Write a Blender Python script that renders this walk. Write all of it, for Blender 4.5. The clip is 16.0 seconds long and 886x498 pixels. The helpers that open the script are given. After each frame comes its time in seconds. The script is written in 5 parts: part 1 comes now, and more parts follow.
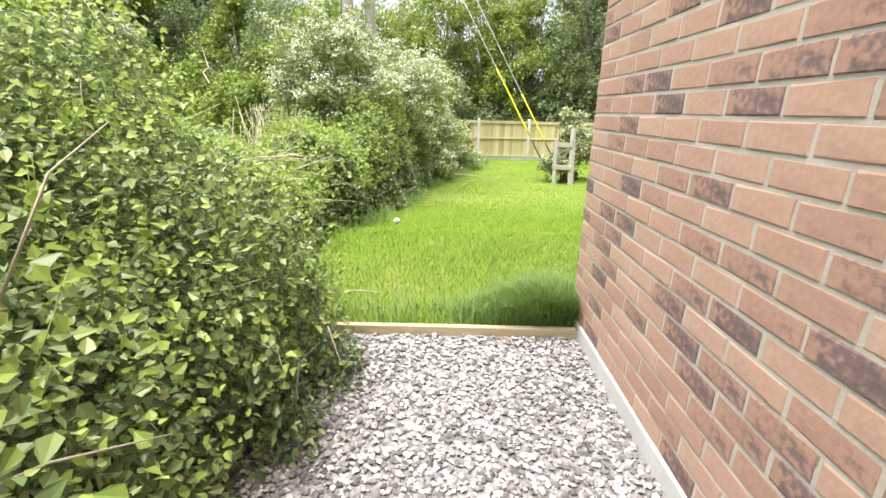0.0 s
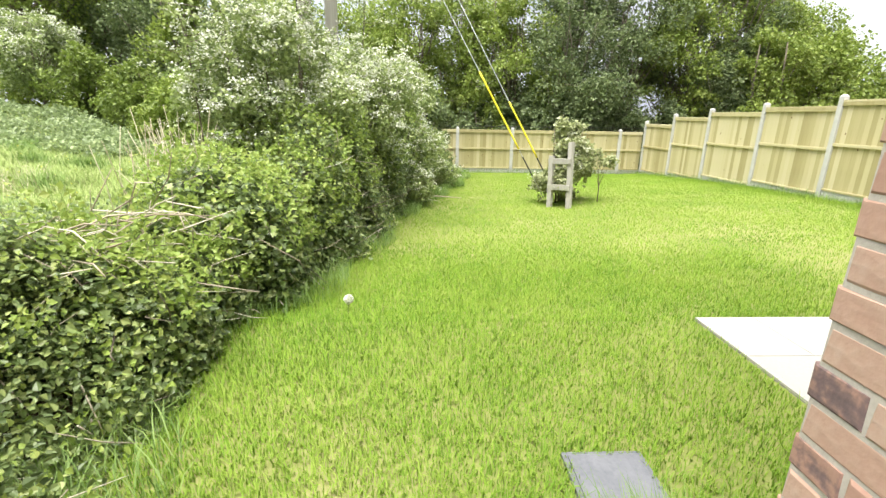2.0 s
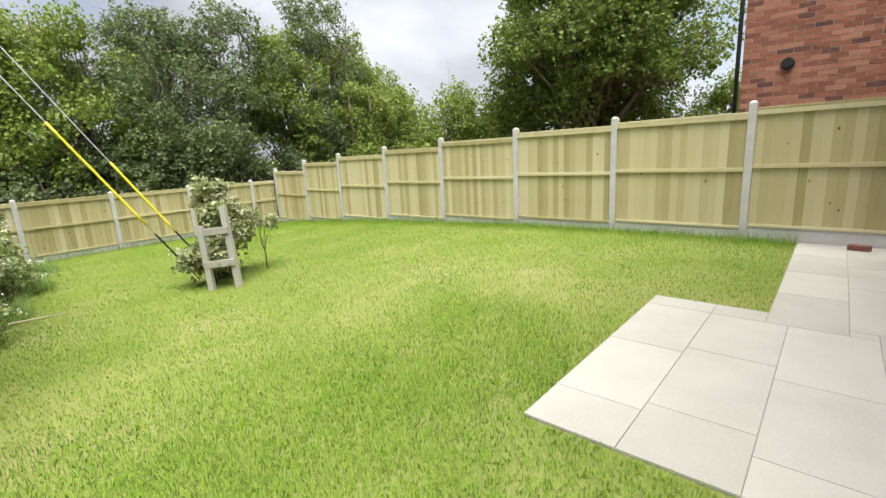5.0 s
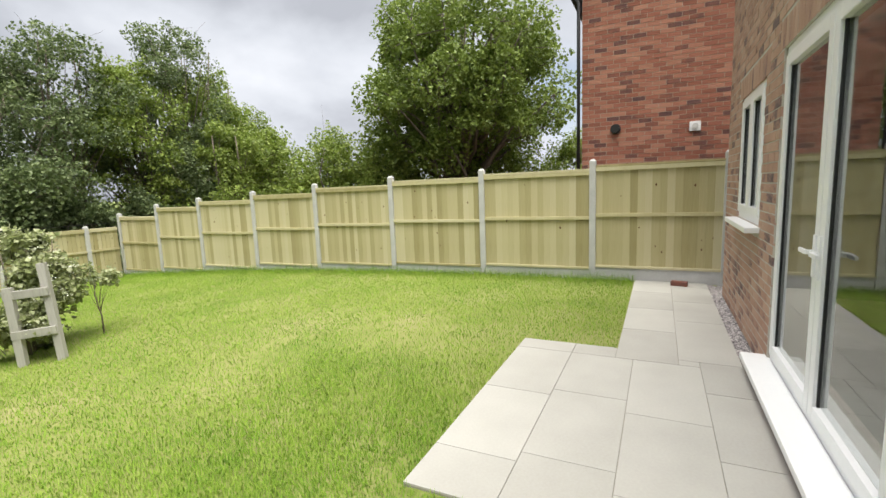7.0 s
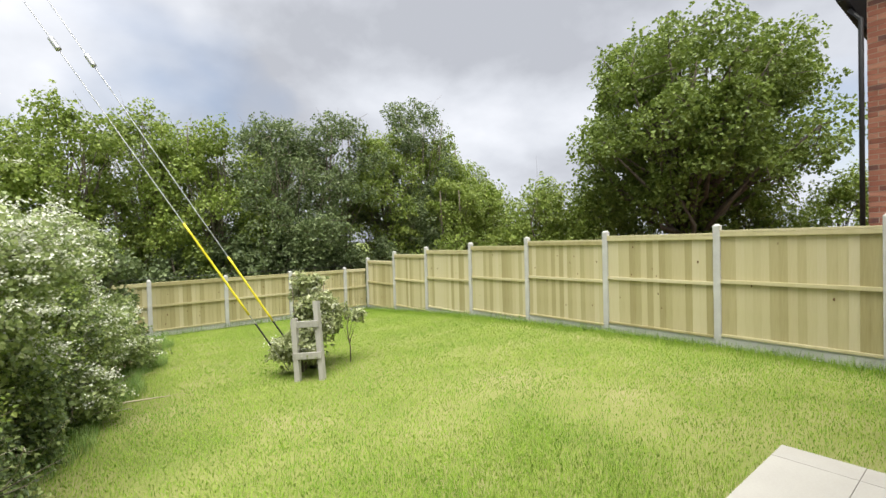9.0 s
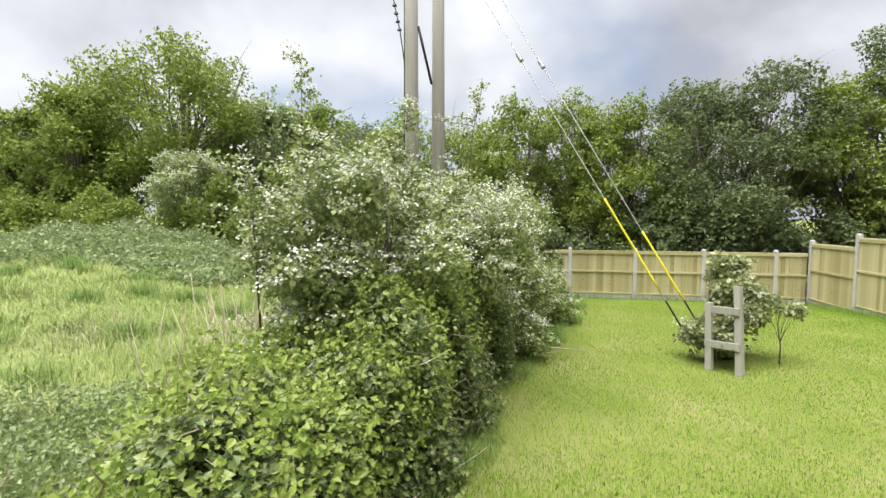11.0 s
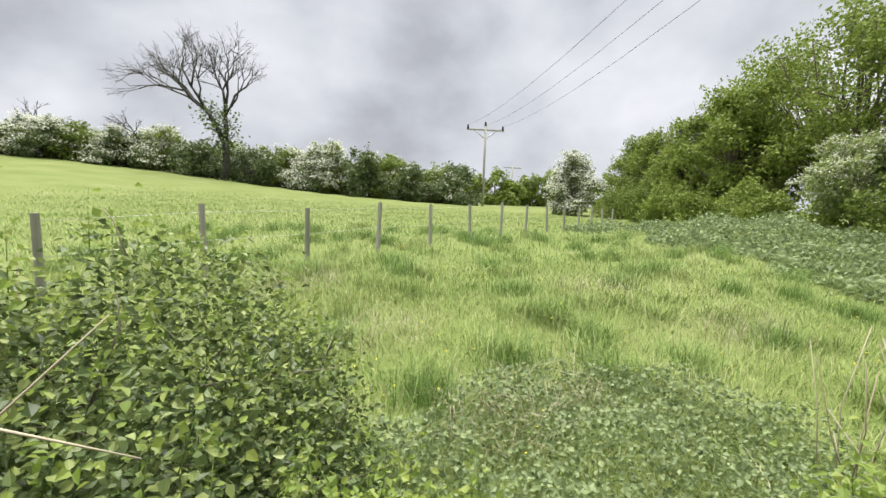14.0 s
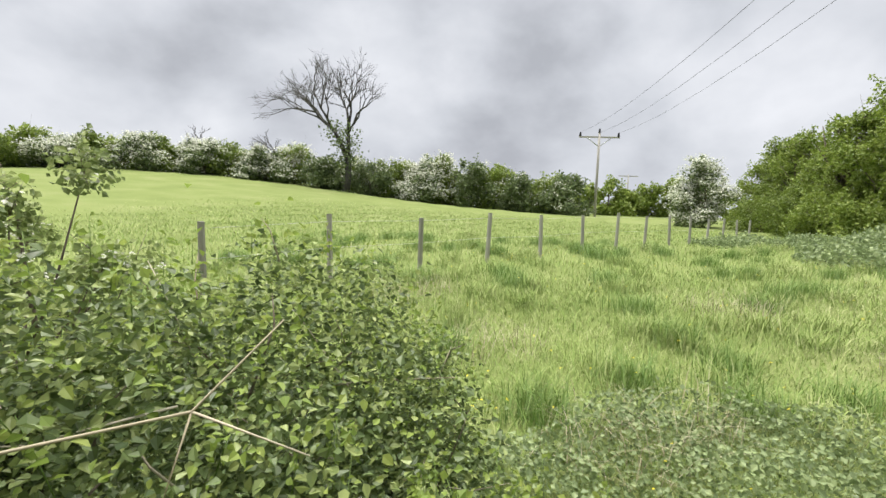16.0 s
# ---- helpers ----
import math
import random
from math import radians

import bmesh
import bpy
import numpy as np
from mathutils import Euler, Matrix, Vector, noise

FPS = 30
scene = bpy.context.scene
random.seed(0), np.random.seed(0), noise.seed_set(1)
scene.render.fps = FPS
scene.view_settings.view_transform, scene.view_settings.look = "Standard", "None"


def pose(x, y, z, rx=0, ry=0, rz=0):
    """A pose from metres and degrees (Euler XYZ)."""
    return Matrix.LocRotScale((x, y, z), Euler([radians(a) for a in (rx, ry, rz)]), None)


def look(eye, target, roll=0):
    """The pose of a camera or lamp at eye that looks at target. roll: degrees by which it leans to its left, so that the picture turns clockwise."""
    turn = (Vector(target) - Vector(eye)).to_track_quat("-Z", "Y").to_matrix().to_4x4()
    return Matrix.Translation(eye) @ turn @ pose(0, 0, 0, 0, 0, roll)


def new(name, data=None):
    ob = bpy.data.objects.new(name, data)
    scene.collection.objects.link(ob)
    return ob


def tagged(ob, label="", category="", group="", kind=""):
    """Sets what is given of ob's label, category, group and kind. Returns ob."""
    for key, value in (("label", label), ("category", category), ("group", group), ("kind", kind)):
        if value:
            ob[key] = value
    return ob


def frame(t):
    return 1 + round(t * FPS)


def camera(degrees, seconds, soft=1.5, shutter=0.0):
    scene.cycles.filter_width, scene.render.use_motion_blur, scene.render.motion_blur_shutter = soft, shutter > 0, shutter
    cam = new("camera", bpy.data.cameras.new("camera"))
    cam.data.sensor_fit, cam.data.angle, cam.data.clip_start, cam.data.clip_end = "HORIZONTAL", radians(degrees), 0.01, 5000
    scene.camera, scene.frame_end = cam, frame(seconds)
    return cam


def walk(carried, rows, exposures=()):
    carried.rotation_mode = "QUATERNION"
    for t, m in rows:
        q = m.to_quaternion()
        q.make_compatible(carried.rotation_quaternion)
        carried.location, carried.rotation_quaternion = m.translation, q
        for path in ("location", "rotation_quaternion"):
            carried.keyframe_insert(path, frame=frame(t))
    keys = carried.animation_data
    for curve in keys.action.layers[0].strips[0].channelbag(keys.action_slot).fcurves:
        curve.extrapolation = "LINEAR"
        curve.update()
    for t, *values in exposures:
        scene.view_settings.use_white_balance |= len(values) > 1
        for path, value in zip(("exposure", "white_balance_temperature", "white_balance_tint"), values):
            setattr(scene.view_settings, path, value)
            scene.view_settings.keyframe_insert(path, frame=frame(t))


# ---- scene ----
cam = camera(89.2, 16.0)
PATH = [
    (0, (-0.762, -2.433, 1.195), (-0.768, -0.522, 0.602), 1.2),
    (0.5, (-0.72, -2.003, 1.211), (-0.752, -0.088, 0.633), 0.9),
    (1, (-0.703, -1.596, 1.256), (-0.743, 0.325, 0.701), 0.4),
    (1.5, (-0.744, -1.161, 1.275), (-0.689, 0.76, 0.721), 0.2),
    (2, (-0.755, -0.734, 1.309), (-0.664, 1.18, 0.735), 1.0),
    (2.5, (-0.794, -0.386, 1.367), (-0.494, 1.511, 0.811), 0.5),
    (3, (-0.923, -0.042, 1.404), (-0.536, 1.834, 0.831), -0.9),
    (3.5, (-0.922, 0.381, 1.419), (-0.455, 2.277, 0.986), -1.5),
    (4, (-0.893, 0.645, 1.465), (-0.022, 2.399, 1.058), -2.8),
    (4.5, (-0.907, 0.788, 1.482), (0.345, 2.293, 1.072), -3.4),
    (5, (-0.877, 0.798, 1.483), (0.587, 2.092, 1.058), -3.1),
    (5.2, (-0.87, 0.799, 1.477), (0.657, 2.018, 1.047), -2.9),
    (7.5, (-0.787, 0.789, 1.632), (1.007, 1.637, 1.379), -2.2),
    (8, (-0.816, 0.842, 1.69), (0.896, 1.864, 1.525), -2.5),
    (10.3, (-0.79, 0.834, 1.803), (-0.561, 2.819, 1.71), 0.1),
    (10.5, (-0.821, 0.817, 1.808), (-0.758, 2.813, 1.699), 0.2),
    (11, (-0.928, 0.826, 1.786), (-1.288, 2.789, 1.651), 0.1),
    (11.5, (-1.151, 0.873, 1.769), (-1.928, 2.709, 1.617), -0.0),
    (12, (-1.401, 0.924, 1.749), (-2.576, 2.535, 1.59), 0.3),
    (12.5, (-1.534, 1.007, 1.749), (-3.051, 2.299, 1.577), 0.6),
    (13, (-1.581, 1.096, 1.733), (-3.341, 2.029, 1.551), 1.0),
    (13.5, (-1.608, 1.113, 1.74), (-3.507, 1.709, 1.544), 1.4),
    (14, (-1.629, 1.109, 1.732), (-3.594, 1.421, 1.531), 1.8),
    (14.5, (-1.648, 1.089, 1.73), (-3.637, 1.169, 1.531), 1.8),
    (15, (-1.652, 1.069, 1.731), (-3.64, 0.961, 1.543), 1.8),
    (15.5, (-1.653, 1.048, 1.735), (-3.635, 0.85, 1.556), 1.9),
    (16, (-1.651, 1.036, 1.739), (-3.637, 0.879, 1.567), 1.9),
]
walk(cam, [(t, look(eye, target, roll)) for t, eye, target, roll in PATH],
     exposures=[(0, 1.9), (3, 1.62), (5, 1.3), (8, 1.2), (10.5, 1.2), (12.5, 1.05), (16, 0.98)])

# ---- world and sun ----
SUN_ELEV, SUN_AZ = radians(79), radians(225)
world = bpy.data.worlds.new("world")
scene.world = world
world.use_nodes = True
wn, wl = world.node_tree.nodes, world.node_tree.links
wn.clear()
w_out = wn.new("ShaderNodeOutputWorld")
w_bg = wn.new("ShaderNodeBackground")
w_sky = wn.new("ShaderNodeTexSky")
w_sky.sky_type, w_sky.sun_disc = "NISHITA", False
w_sky.sun_elevation, w_sky.sun_rotation = SUN_ELEV, math.pi / 2 - SUN_AZ
w_gain = wn.new("ShaderNodeMix")
w_gain.data_type, w_gain.blend_type = "RGBA", "MULTIPLY"
w_gain.inputs[0].default_value = 1.0
w_gain.inputs[7].default_value = (0.645, 0.645, 0.65, 1)
w_tc = wn.new("ShaderNodeTexCoord")
w_map = wn.new("ShaderNodeMapping")
w_map.inputs["Scale"].default_value = (1.0, 1.0, 1.5)
w_map.inputs["Location"].default_value = (0.35, 0.1, 0.2)
w_n1 = wn.new("ShaderNodeTexNoise")
w_n1.inputs["Scale"].default_value = 2.1
w_n1.inputs["Detail"].default_value = 7
w_n1.inputs["Roughness"].default_value = 0.5
w_n1.inputs["Distortion"].default_value = 0.1
w_r1 = wn.new("ShaderNodeValToRGB")
w_r1.color_ramp.elements[0].position, w_r1.color_ramp.elements[0].color = 0.36, (0.37, 0.385, 0.42, 1)
w_r1.color_ramp.elements[1].position, w_r1.color_ramp.elements[1].color = 0.64, (0.70, 0.715, 0.75, 1)
e = w_r1.color_ramp.elements.new(0.48)
e.color = (0.52, 0.54, 0.58, 1)
w_n2 = wn.new("ShaderNodeTexNoise")
w_n2.inputs["Scale"].default_value = 1.4
w_n2.inputs["Detail"].default_value = 4
w_r2 = wn.new("ShaderNodeValToRGB")
w_r2.color_ramp.elements[0].position = 0.60
w_r2.color_ramp.elements[1].position = 0.74
w_r2.color_ramp.elements[1].color = (0.7, 0.7, 0.7, 1)
w_mix = wn.new("ShaderNodeMix")
w_mix.data_type = "RGBA"
w_skyb = wn.new("ShaderNodeMix")
w_skyb.data_type, w_skyb.blend_type = "RGBA", "MULTIPLY"
w_skyb.inputs[0].default_value = 1.0
w_skyb.inputs[7].default_value = (0.1, 0.1, 0.1, 1)
wl.new(w_tc.outputs["Generated"], w_map.inputs["Vector"])
wl.new(w_map.outputs[0], w_n1.inputs["Vector"])
wl.new(w_map.outputs[0], w_n2.inputs["Vector"])
wl.new(w_n1.outputs["Fac"], w_r1.inputs[0])
wl.new(w_n2.outputs["Fac"], w_r2.inputs[0])
wl.new(w_sky.outputs[0], w_skyb.inputs[6])
wl.new(w_r2.outputs[0], w_mix.inputs[0])
wl.new(w_r1.outputs[0], w_mix.inputs[6])
wl.new(w_skyb.outputs[2], w_mix.inputs[7])
wl.new(w_mix.outputs[2], w_gain.inputs[6])
wl.new(w_gain.outputs[2], w_bg.inputs[0])
w_bg.inputs[1].default_value = 1.0
wl.new(w_bg.outputs[0], w_out.inputs[0])

sun_dir = Vector((math.cos(SUN_ELEV) * math.cos(SUN_AZ), math.cos(SUN_ELEV) * math.sin(SUN_AZ), math.sin(SUN_ELEV)))
sun = new("sun", bpy.data.lights.new("sun", "SUN"))
sun.data.energy, sun.data.angle, sun.data.color = 3.6, radians(60), (1.0, 0.96, 0.88)
sun.matrix_world = look(sun_dir * 60, (0, 0, 0))


# ---- materials ----
def material(name, ramp, rough=0.8, spec=0.3, scale=6.0, fine=60.0, bump=0.3, bump_dist=0.01, island=0.0, objrand=0.0,
             trans=0.0, metal=0.0, stretch=(1, 1, 1), fine_mix=0.35, upright=0.0):
    """ramp: list of (position, colour). The ramp is driven by two noises and, where given, by each piece's own random number."""
    m = bpy.data.materials.new(name)
    m.use_nodes = True
    n, l = m.node_tree.nodes, m.node_tree.links
    b = n["Principled BSDF"]
    b.inputs["Roughness"].default_value = rough
    b.inputs["Specular IOR Level"].default_value = spec
    b.inputs["Metallic"].default_value = metal
    tc = n.new("ShaderNodeTexCoord")
    mp = n.new("ShaderNodeMapping")
    mp.inputs["Scale"].default_value = stretch
    l.new(tc.outputs["Object"], mp.inputs["Vector"])
    n1, n2 = n.new("ShaderNodeTexNoise"), n.new("ShaderNodeTexNoise")
    n1.inputs["Scale"].default_value, n2.inputs["Scale"].default_value = scale, fine
    n1.inputs["Detail"].default_value, n2.inputs["Detail"].default_value = 4, 3
    l.new(mp.outputs[0], n1.inputs["Vector"])
    l.new(mp.outputs[0], n2.inputs["Vector"])
    mix = n.new("ShaderNodeMix")
    mix.inputs[0].default_value = fine_mix
    l.new(n1.outputs["Fac"], mix.inputs[2])
    l.new(n2.outputs["Fac"], mix.inputs[3])
    drive = mix.outputs[0]
    rest = 1.0 - max(island, objrand)
    if island or objrand:
        geo, info = n.new("ShaderNodeNewGeometry"), n.new("ShaderNodeObjectInfo")
        both = n.new("ShaderNodeMath")
        both.operation = "ADD"
        l.new(geo.outputs["Random Per Island"], both.inputs[0])
        if objrand:
            l.new(info.outputs["Random"], both.inputs[1])
        else:
            both.inputs[1].default_value = 0.0
        fr = n.new("ShaderNodeMath")
        fr.operation = "FRACT"
        l.new(both.outputs[0], fr.inputs[0])
        mx2 = n.new("ShaderNodeMix")
        mx2.inputs[0].default_value = 1.0 - rest
        l.new(drive, mx2.inputs[2])
        l.new(fr.outputs[0], mx2.inputs[3])
        drive = mx2.outputs[0]
    r = n.new("ShaderNodeValToRGB")
    el = r.color_ramp.elements
    el[0].position, el[0].color = ramp[0][0], (*ramp[0][1], 1)
    el[1].position, el[1].color = ramp[-1][0], (*ramp[-1][1], 1)
    for p, c in ramp[1:-1]:
        el.new(p).color = (*c, 1)
    l.new(drive, r.inputs[0])
    l.new(r.outputs[0], b.inputs["Base Color"])
    if bump:
        bp = n.new("ShaderNodeBump")
        bp.inputs["Strength"].default_value = bump
        bp.inputs["Distance"].default_value = bump_dist
        l.new(mix.outputs[0], bp.inputs["Height"])
        l.new(bp.outputs[0], b.inputs["Normal"])
    if upright:
        # soft, sky-facing shading of a sward of thin blades
        gn, mixn = n.new("ShaderNodeNewGeometry"), n.new("ShaderNodeMix")
        mixn.data_type = "VECTOR"
        mixn.inputs[0].default_value = upright
        mixn.inputs[5].default_value = (0, 0, 1)
        l.new(gn.outputs["Normal"], mixn.inputs[4])
        nrm = n.new("ShaderNodeVectorMath")
        nrm.operation = "NORMALIZE"
        l.new(mixn.outputs[1], nrm.inputs[0])
        l.new(nrm.outputs[0], b.inputs["Normal"])
    if trans:
        tr = n.new("ShaderNodeBsdfTranslucent")
        l.new(r.outputs[0], tr.inputs[0])
        ms = n.new("ShaderNodeMixShader")
        ms.inputs[0].default_value = trans
        out = n["Material Output"]
        l.new(b.outputs[0], ms.inputs[1])
        l.new(tr.outputs[0], ms.inputs[2])
        l.new(ms.outputs[0], out.inputs[0])
    return m


def leafmat(name, dark, mid, light, trans=0.35, rough=0.45, spec=0.4):
    return material(name, [(0.1, dark), (0.55, mid), (0.95, light)], rough=rough, spec=spec, scale=0.7, fine=8, bump=0,
                    island=0.65, trans=trans)


M_LAWN = material("lawn_soil", [(0.3, (0.13, 0.175, 0.04)), (0.5, (0.20, 0.22, 0.07)), (0.7, (0.27, 0.25, 0.12))], rough=0.95, spec=0.1, scale=0.9, fine=40, bump=0.5, bump_dist=0.02)
M_FIELD = material("field_turf", [(0.3, (0.141, 0.180, 0.057)), (0.5, (0.185, 0.229, 0.075)), (0.7, (0.238, 0.264, 0.114))], rough=0.95, spec=0.1, scale=0.35, fine=12, bump=0.6, bump_dist=0.03)
M_SOIL = material("soil", [(0.3, (0.05, 0.035, 0.022)), (0.7, (0.12, 0.085, 0.055))], rough=1, spec=0.05, scale=3, fine=50, bump=0.8, bump_dist=0.03)
M_BLADE = material("lawn_grass", [(0.22, (0.090, 0.195, 0.014)), (0.42, (0.158, 0.280, 0.022)), (0.60, (0.225, 0.340, 0.036)), (0.86, (0.350, 0.390, 0.110))], rough=0.6, spec=0.2, scale=0.75, fine=4, bump=0, island=0.32, trans=0.3, upright=0.6)
M_LONG = material("long_grass", [(0.1, (0.085, 0.165, 0.028)), (0.5, (0.160, 0.265, 0.055)), (0.95, (0.310, 0.410, 0.130))], rough=0.5, spec=0.3, scale=0.8, fine=5, bump=0, island=0.5, trans=0.35, upright=0.45)
M_FBLADE = material("field_grass", [(0.2, (0.130, 0.215, 0.050)), (0.42, (0.240, 0.335, 0.085)), (0.6, (0.350, 0.425, 0.150)), (0.85, (0.560, 0.560, 0.330))], rough=0.6, spec=0.2, scale=0.5, fine=3, bump=0, island=0.4, trans=0.3, upright=0.5)
M_STRAW = material("straw", [(0.2, (0.30, 0.25, 0.16)), (0.8, (0.55, 0.50, 0.38))], rough=0.8, spec=0.2, scale=5, fine=50, bump=0, island=0.6)
M_IVY = leafmat("ivy_leaf", (0.055, 0.088, 0.036), (0.195, 0.265, 0.095), (0.480, 0.545, 0.200), trans=0.28, rough=0.36, spec=0.5)
M_IVYNEW = leafmat("ivy_young_leaf", (0.22, 0.32, 0.07), (0.31, 0.41, 0.09), (0.44, 0.50, 0.15), trans=0.45)
M_HAW = leafmat("hawthorn_leaf", (0.140, 0.197, 0.070), (0.309, 0.379, 0.140), (0.505, 0.576, 0.267))
M_BLOSSOM = material("blossom", [(0.2, (0.62, 0.64, 0.52)), (0.8, (0.84, 0.84, 0.78))], rough=0.7, scale=4, fine=40, bump=0, island=0.5, trans=0.25)
M_TREE1 = leafmat("bright_foliage", (0.120, 0.185, 0.030), (0.245, 0.325, 0.060), (0.390, 0.455, 0.115))
M_TREE2 = leafmat("dull_foliage", (0.070, 0.108, 0.040), (0.155, 0.208, 0.080), (0.300, 0.360, 0.165))
M_TREE3 = leafmat("oak_foliage", (0.095, 0.145, 0.024), (0.185, 0.255, 0.046), (0.310, 0.380, 0.095))
M_NETTLE = leafmat("nettle_leaf", (0.134, 0.186, 0.083), (0.269, 0.345, 0.159), (0.417, 0.497, 0.248))
M_SILVER = leafmat("shrub_leaf", (0.153, 0.186, 0.077), (0.371, 0.415, 0.186), (0.690, 0.690, 0.524))
M_BARK = material("bark", [(0.3, (0.084, 0.070, 0.056)), (0.7, (0.238, 0.203, 0.161))], rough=0.95, spec=0.1, scale=6, fine=40, bump=0.7, bump_dist=0.02, stretch=(1, 1, 0.3))
M_TWIG = material("dry_twig", [(0.3, (0.30, 0.25, 0.19)), (0.7, (0.60, 0.55, 0.46))], rough=0.9, spec=0.1, scale=8, fine=60, bump=0.3, island=0.5)
BR = [(0.24, (0.10, 0.08, 0.082)), (0.34, (0.18, 0.125, 0.12)), (0.40, (0.35, 0.215, 0.168)), (0.54, (0.41, 0.26, 0.198)), (0.7, (0.45, 0.31, 0.24)), (0.85, (0.50, 0.395, 0.32))]
M_BRICK = material("brick_face", BR, rough=0.92, spec=0.15, scale=7, fine=45, bump=0.7, bump_dist=0.008, island=0.33, objrand=0.33, fine_mix=0.4)
BR2 = [(0.12, (0.085, 0.052, 0.055)), (0.24, (0.15, 0.075, 0.065)), (0.32, (0.25, 0.100, 0.07)), (0.55, (0.32, 0.130, 0.09)), (0.8, (0.41, 0.20, 0.14))]
M_BRICKR = material("red_brick_face", BR2, rough=0.92, spec=0.15, scale=7, fine=60, bump=0.4, bump_dist=0.006, island=0.6, objrand=0.6)
M_MORTAR = material("mortar", [(0.3, (0.38, 0.345, 0.30)), (0.7, (0.52, 0.48, 0.43))], rough=0.95, spec=0.1, scale=8, fine=120, bump=0.6, bump_dist=0.006)
M_MORTAR2 = material("brown_mortar", [(0.3, (0.30, 0.22, 0.17)), (0.7, (0.42, 0.33, 0.27))], rough=0.95, spec=0.1, scale=8, fine=120, bump=0.5)
M_CONC = material("concrete", [(0.3, (0.42, 0.42, 0.42)), (0.7, (0.60, 0.60, 0.59))], rough=0.9, spec=0.2, scale=3, fine=70, bump=0.3, bump_dist=0.004)
M_SLAB = material("paving_slab", [(0.25, (0.32, 0.312, 0.285)), (0.5, (0.37, 0.362, 0.332)), (0.75, (0.42, 0.41, 0.378))], rough=0.85, spec=0.25, scale=2.2, fine=60, bump=0.25, bump_dist=0.003, objrand=0.25, island=0.25)
M_JOINT = material("joint_sand", [(0.3, (0.24, 0.23, 0.20)), (0.7, (0.36, 0.34, 0.30))], rough=1, spec=0.05, scale=8, fine=80, bump=0.5)
M_GRAVEL = material("gravel_stone", [(0.1, (0.09, 0.085, 0.09)), (0.4, (0.24, 0.22, 0.225)), (0.7, (0.40, 0.37, 0.365)), (0.95, (0.66, 0.63, 0.62))], rough=0.8, spec=0.3, scale=20, fine=120, bump=0.3, island=0.8)
M_BED = material("gravel_bed", [(0.3, (0.10, 0.09, 0.09)), (0.5, (0.24, 0.22, 0.22)), (0.7, (0.45, 0.42, 0.41))], rough=0.95, spec=0.1, scale=30, fine=120, bump=1.0, bump_dist=0.01)
M_COVER = material("damp_concrete", [(0.3, (0.10, 0.105, 0.12)), (0.7, (0.19, 0.195, 0.21))], rough=0.35, spec=0.4, scale=5, fine=60, bump=0.2)
M_FENCE = material("treated_pine", [(0.18, (0.33, 0.285, 0.135)), (0.38, (0.45, 0.40, 0.22)), (0.6, (0.54, 0.49, 0.295)), (0.85, (0.61, 0.56, 0.385))], rough=0.8, spec=0.2, scale=3, fine=26, bump=0.4, bump_dist=0.004, objrand=0.5, stretch=(3, 3, 0.16))
M_KNOT = material("knot", [(0.3, (0.11, 0.06, 0.03)), (0.7, (0.2, 0.12, 0.06))], rough=0.9, scale=20, fine=80, bump=0.2)
M_OLDWOOD = material("weathered_wood", [(0.3, (0.29, 0.28, 0.255)), (0.7, (0.45, 0.435, 0.40))], rough=0.9, spec=0.15, scale=5, fine=40, bump=0.5, bump_dist=0.006, stretch=(1.5, 1.5, 0.15), objrand=0.2)
M_POLE = material("pole_wood", [(0.3, (0.33, 0.31, 0.285)), (0.7, (0.48, 0.46, 0.43))], rough=0.9, spec=0.15, scale=3, fine=25, bump=0.5, bump_dist=0.01, stretch=(2, 2, 0.08))
M_EDGE = material("edging_timber", [(0.3, (0.34, 0.27, 0.17)), (0.7, (0.53, 0.45, 0.31))], rough=0.85, scale=6, fine=50, bump=0.4, stretch=(0.15, 1.5, 1.5))
M_UPVC = material("white_upvc", [(0.3, (0.78, 0.79, 0.80)), (0.7, (0.83, 0.83, 0.84))], rough=0.28, spec=0.5, scale=2, fine=30, bump=0.02)
M_STEEL = material("galvanised_steel", [(0.3, (0.45, 0.46, 0.47)), (0.7, (0.65, 0.66, 0.67))], rough=0.4, metal=0.8, scale=10, fine=80, bump=0.1)
M_ASH = material("grey_bark", [(0.3, (0.05, 0.047, 0.043)), (0.7, (0.13, 0.125, 0.115))], rough=0.95, spec=0.1, scale=6, fine=40, bump=0.5, bump_dist=0.02)
M_YELLOW = material("yellow_guard", [(0.3, (0.72, 0.60, 0.02)), (0.7, (0.80, 0.70, 0.05))], rough=0.45, spec=0.4, scale=5, fine=40, bump=0.05)
M_BLACK = material("black_plastic", [(0.3, (0.012, 0.012, 0.013)), (0.7, (0.03, 0.03, 0.032))], rough=0.45, spec=0.4, scale=5, fine=40, bump=0.05)
M_PLASTER = material("painted_plaster", [(0.3, (0.62, 0.61, 0.59)), (0.7, (0.68, 0.67, 0.65))], rough=0.9, scale=2, fine=50, bump=0.1)
M_CARPET = material("grey_carpet", [(0.3, (0.19, 0.18, 0.17)), (0.7, (0.27, 0.26, 0.25))], rough=1, scale=6, fine=150, bump=0.5)
M_ROOF = material("roof_tile", [(0.1, (0.05, 0.05, 0.055)), (0.9, (0.13, 0.12, 0.12))], rough=0.85, scale=4, fine=40, bump=0.3, island=0.5)
M_GLASS = bpy.data.materials.new("window_glass")
M_GLASS.use_nodes = True
_b = M_GLASS.node_tree.nodes["Principled BSDF"]
_b.inputs["Roughness"].default_value, _b.inputs["Transmission Weight"].default_value, _b.inputs["IOR"].default_value = 0.0, 1.0, 1.5
_b.inputs["Base Color"].default_value = (0.82, 0.86, 0.86, 1)


